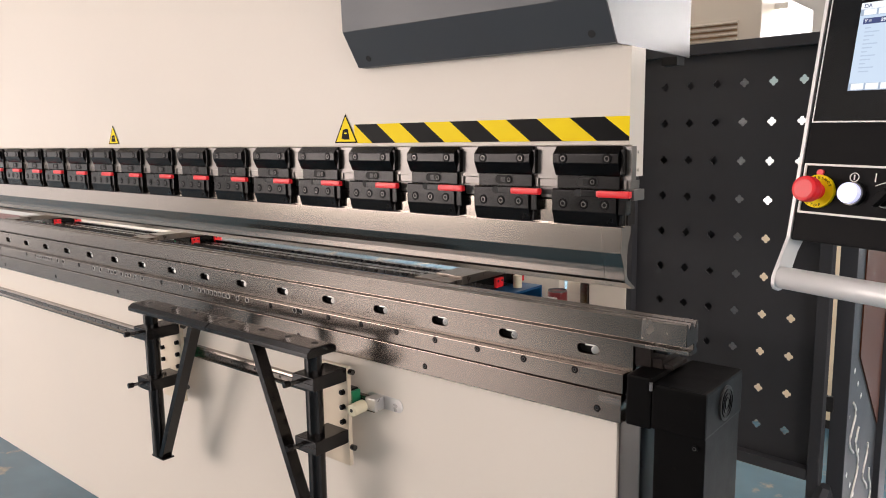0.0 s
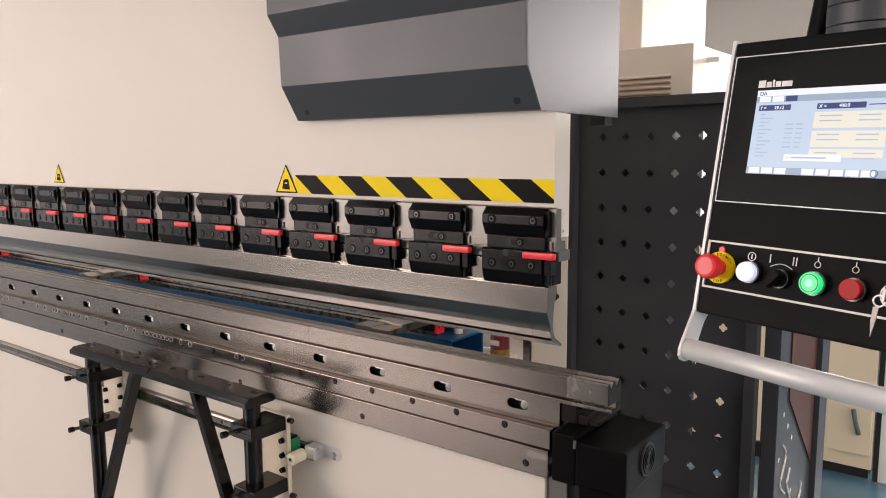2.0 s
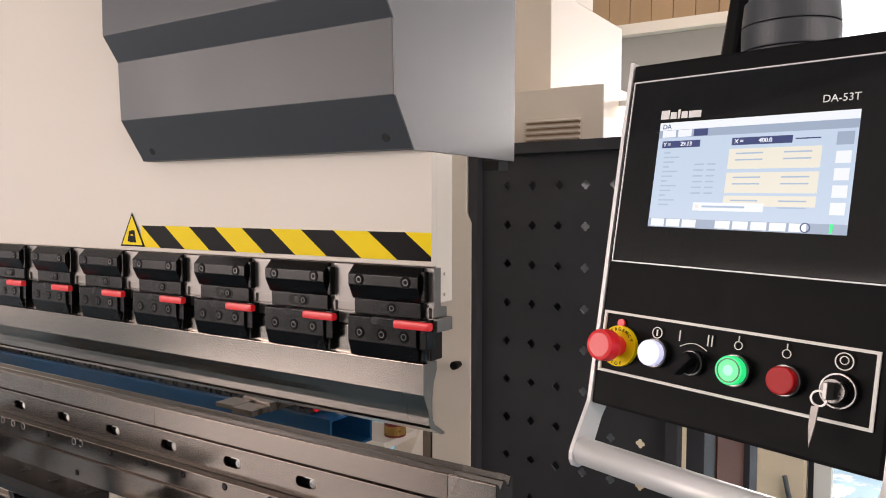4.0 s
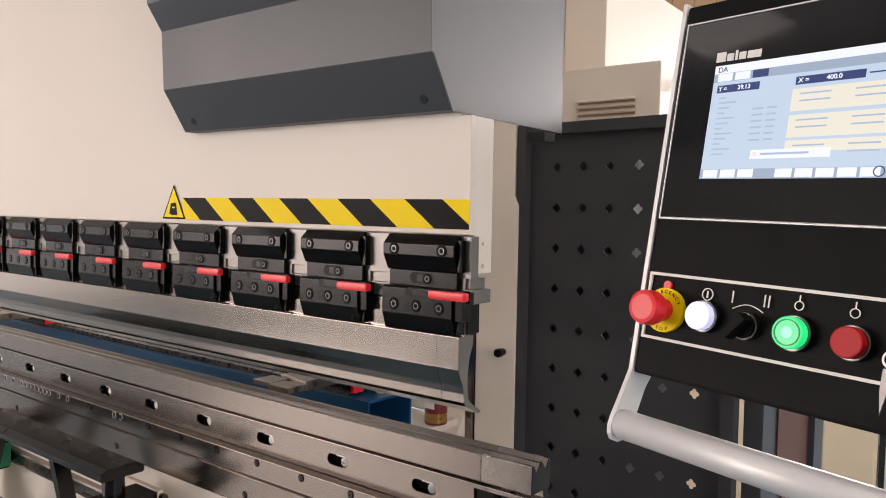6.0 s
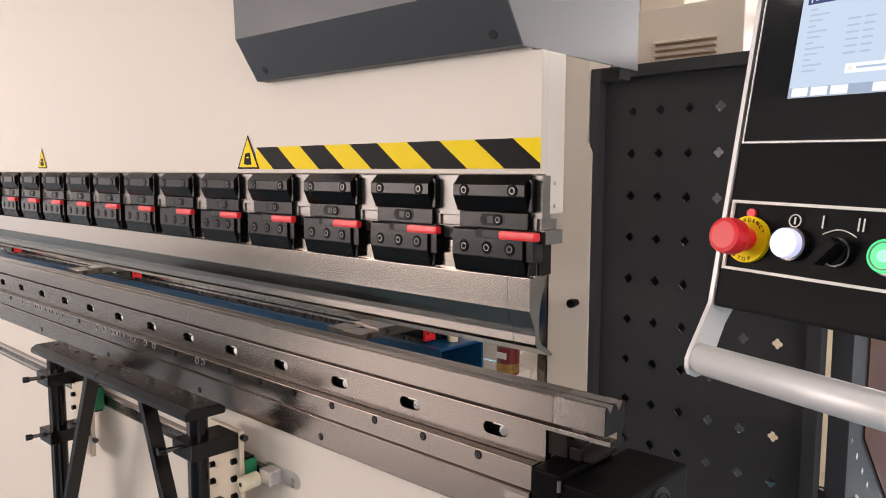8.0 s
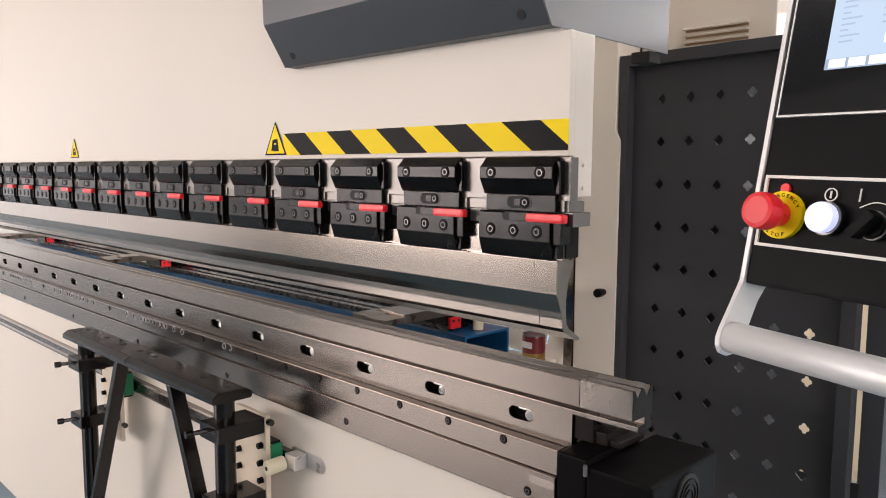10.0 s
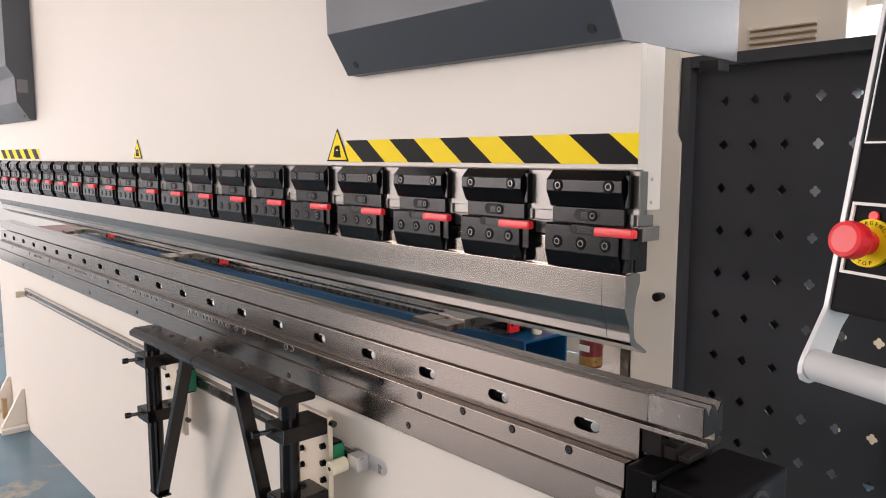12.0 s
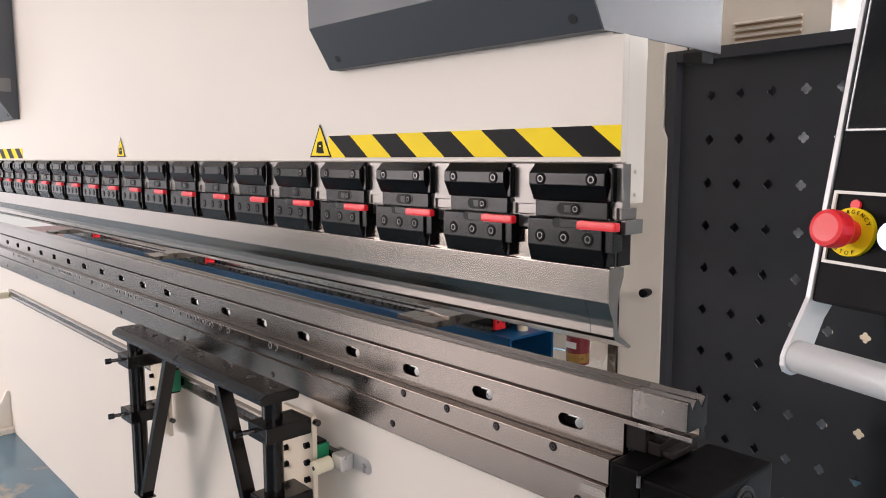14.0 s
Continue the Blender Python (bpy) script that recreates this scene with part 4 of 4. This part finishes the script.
part("key_plate", rod((0.2285, 0.0018, BZ + 0.004), (0.2285, -0.005, BZ + 0.004), 0.0160, 28, bevel=0.001), CASE, con, "black key switch plate")
part("key_plate_ring", ring(0.2285, -0.0056, BZ + 0.004, 0.0165, 0.0014, 0.003, 32), CHROME, con, "thin chrome ring")
part("key_barrel", rod((0.2285, -0.0052, BZ + 0.004), (0.2285, -0.018, BZ + 0.004), 0.011, 24), BOLT, con)
key = part("key", box(0.2265, 0.2305, -0.034, -0.0182, BZ - 0.004, BZ + 0.012, 0.0008), CHROME, con, "steel key in its switch")
part("key_bow", ring(0.2225, -0.030, BZ - 0.004, 0.0078, 0.0018, 0.0018), CHROME, key)
part("hanging_key", sheet([(0.2165, BZ - 0.012), (0.2235, BZ - 0.011), (0.222, BZ - 0.030), (0.2185, BZ - 0.050), (0.216, BZ - 0.030)], -0.030, -0.0285, 0.0003), BARSTEEL, key)
# small white symbols over the buttons
part("symbol", ring(0.030, -0.0016, BZ + 0.029, 0.0065, 0.001, 0.001), WHITE, con)
part("symbol", box(0.0292, 0.0308, -0.0016, -0.0006, BZ + 0.0255, BZ + 0.0325), WHITE, con)
part("symbol", rod((-0.0200, -0.0016, BZ + 0.033), (-0.0200, 0.0018, BZ + 0.033), 0.005, 12), RED, con, "red symbol")
for x in (0.058, 0.092, 0.0965):
    part("symbol", box(x, x + 0.0012, -0.0016, -0.0006, BZ + 0.024, BZ + 0.036), WHITE, con)
part("symbol", tube([(0.060 + 0.0036 * k, -0.001, BZ + 0.0185 + 0.0055 * math.sin(math.pi * k / 9)) for k in range(10)], 0.0006, 6), WHITE, con)
for x in (0.1265, 0.1765):
    part("symbol", ring(x, -0.0016, BZ + 0.030, 0.0045, 0.0008, 0.001), WHITE, con)
    part("symbol", box(x - 0.0005, x + 0.0005, -0.0016, -0.0006, BZ + 0.034, BZ + 0.040), WHITE, con)
part("symbol", ring(0.2300, -0.0016, BZ + 0.032, 0.0085, 0.001, 0.001), WHITE, con)
part("symbol", ring(0.2300, -0.0016, BZ + 0.033, 0.0042, 0.0009, 0.001), WHITE, con)

# jointed arm that carries the console
arm = thing("console_arm", "grey jointed swivel arm carrying the console", "swivel arm")
part("swivel_drum", rod((0.398, 0.08, 1.745), (0.398, 0.08, 1.790), 0.061, 72, bevel=0.002), HOOD, arm, smooth=False)
part("swivel_drum", rod((0.398, 0.08, 1.791), (0.398, 0.08, 1.822), 0.061, 72, bevel=0.002), HOOD, arm)
part("swivel_drum", rod((0.398, 0.08, 1.823), (0.398, 0.08, 1.855), 0.061, 72, r2=0.058, bevel=0.002), HOOD, arm)
part("swivel_neck", rod((0.39, 0.08, 1.855), (0.39, 0.08, 2.62), 0.045, 28), HOOD, arm)
part("arm_strut", tube([(0.315, 0.12, 1.75), (0.345, 0.12, 1.95), (0.37, 0.10, 2.6)], 0.022, 8), CASE, arm)
part("neck_cover", box(0.30, 0.48, -0.08, 0.15, 1.730, 1.7445, 0.002), CASE, arm)
part("boom", tube([(0.39, 0.08, 2.62), (0.2, 0.3, 2.66), (-0.46, 1.0, 2.66), (-0.52, 1.06, 2.66)], 0.05, 12), HOOD, arm)

# ---- background behind the machine ----
lock = thing("steel_locker", "cream steel locker with bar handles", "locker")
part("locker_body", box(-1.5, 0.165, 2.6, 3.1, FZ + 0.05, 1.15, 0.005), DOORM, lock)
for x0, x1 in ((-1.48, -0.78), (-0.76, -0.06), (-0.04, 0.155)):
    dr = part("door", box(x0, x1, 2.585, 2.5995, FZ + 0.12, 1.12, 0.006), DOORM, lock)
    part("handle", tube([(x1 - 0.05, 2.575, 0.26), (x1 - 0.06, 2.56, 0.31), (x1 - 0.075, 2.56, 0.38)], 0.011, 8), CAP, dr, "steel bar handle")
part("plinth", box(-1.48, 0.15, 2.62, 3.08, FZ, FZ + 0.05), RUBBER, lock)
post = thing("door_post", "cream painted post with a dark rubber edge", "post")
part("rubber_edge", box(0.170, 0.192, 2.60, 2.66, FZ, 2.2), RUBBER, post)
part("post_body", box(0.1925, 0.262, 2.60, 2.70, FZ, 2.2, 0.004), WHITE, post)
clad = thing("wood_cladding", "pale vertical wooden boards high on the wall", "cladding")
for k in range(21):
    part("board", box(-3.4 + 0.16 * k, -3.245 + 0.16 * k, 4.50, 4.53, 2.93, 4.6, 0.003), WOOD, clad)
part("cladding_rail", box(-3.4, -0.03, 4.44, 4.54, 2.85, 2.929, 0.004), CABINET, clad, "pale painted rail")
room = thing("office_partition", "grey-white partition under the cladding with a bright window", "partition")
part("partition_wall", box(-3.4, -0.03, 4.54, 4.64, 2.2, 4.6), PARTM, room)
part("partition_leg", box(-3.4, -3.25, 4.54, 4.64, FZ, 2.1995), PARTM, room)
part("partition_leg", box(-0.18, -0.03, 4.54, 4.64, FZ, 2.1995), PARTM, room)
wf = part("window_frame", frame_line(-0.029, 2.4, 2.50, 3.7, 0.05, 4.55, 4.62), WHITE, room, "white window frame")
part("pane", box(0.021, 2.35, 4.58, 4.585, 2.55, 3.65), WINDOWM, wf, "bright daylight window")
tubel = thing("fluorescent_lamp", "lit batten lamp fixed beside the valve cabinet", "lamp")
part("lamp_tray", box(-0.1365, -0.100, 0.93, 1.07, 1.850, 1.866, 0.002), WHITE, tubel)
part("lamp_tube", rod((-0.118, 0.94, 1.839), (-0.118, 1.06, 1.839), 0.010, 12), LAMPM, tubel)
bin_ = thing("blue_crate", "blue plastic stacking crate on the floor", "crate")
part("crate_body", hollow_bar(0.75, 1.15, 4.4, 4.8, FZ + 0.002, FZ + 0.55, 0.03), BLUE, bin_)
part("crate_base", box(0.76, 1.14, 4.41, 4.79, FZ, FZ + 0.03), BLUE, bin_)

# anchor foot at the far end of the bed, and a red cart beyond it
foot = thing("anchor_foot", "cream welded anchor foot with a brass bolt on the floor", "machine foot")
part("base_plate", box(-4.28, -3.86, -0.15, -0.0205, FZ, FZ + 0.028, 0.004), CREAM, foot)
part("gusset", prism([(-0.14, FZ + 0.0285), (-0.0205, FZ + 0.0285), (-0.0205, FZ + 0.22), (-0.035, FZ + 0.22)], -3.93, -3.905, 0.002), CREAM, foot)
part("gusset", prism([(-0.14, FZ + 0.0285), (-0.0205, FZ + 0.0285), (-0.0205, FZ + 0.22), (-0.035, FZ + 0.22)], -4.24, -4.215, 0.002), CREAM, foot)
part("anchor_bolt", rod((-4.07, -0.09, FZ + 0.0285), (-4.07, -0.09, FZ + 0.14), 0.014, 12), WOOD, foot, "brass coloured bolt")
cart = thing("tool_cart", "red steel tool cart standing behind the machine", "cart")
part("cart_body", box(-7.2, -5.4, 0.85, 1.4, FZ + 0.1, 0.86, 0.01), CANRED, cart)
part("cart_top", box(-6.1, -5.9, 0.9, 1.3, 0.861, 0.90, 0.008), WOOD, cart, "brown box on top")
for x in (-7.1, -5.5):
    for y in (0.92, 1.33):
        part("wheel", rod((x - 0.02, y, FZ + 0.05), (x + 0.02, y, FZ + 0.05), 0.05, 16), RUBBER, cart)
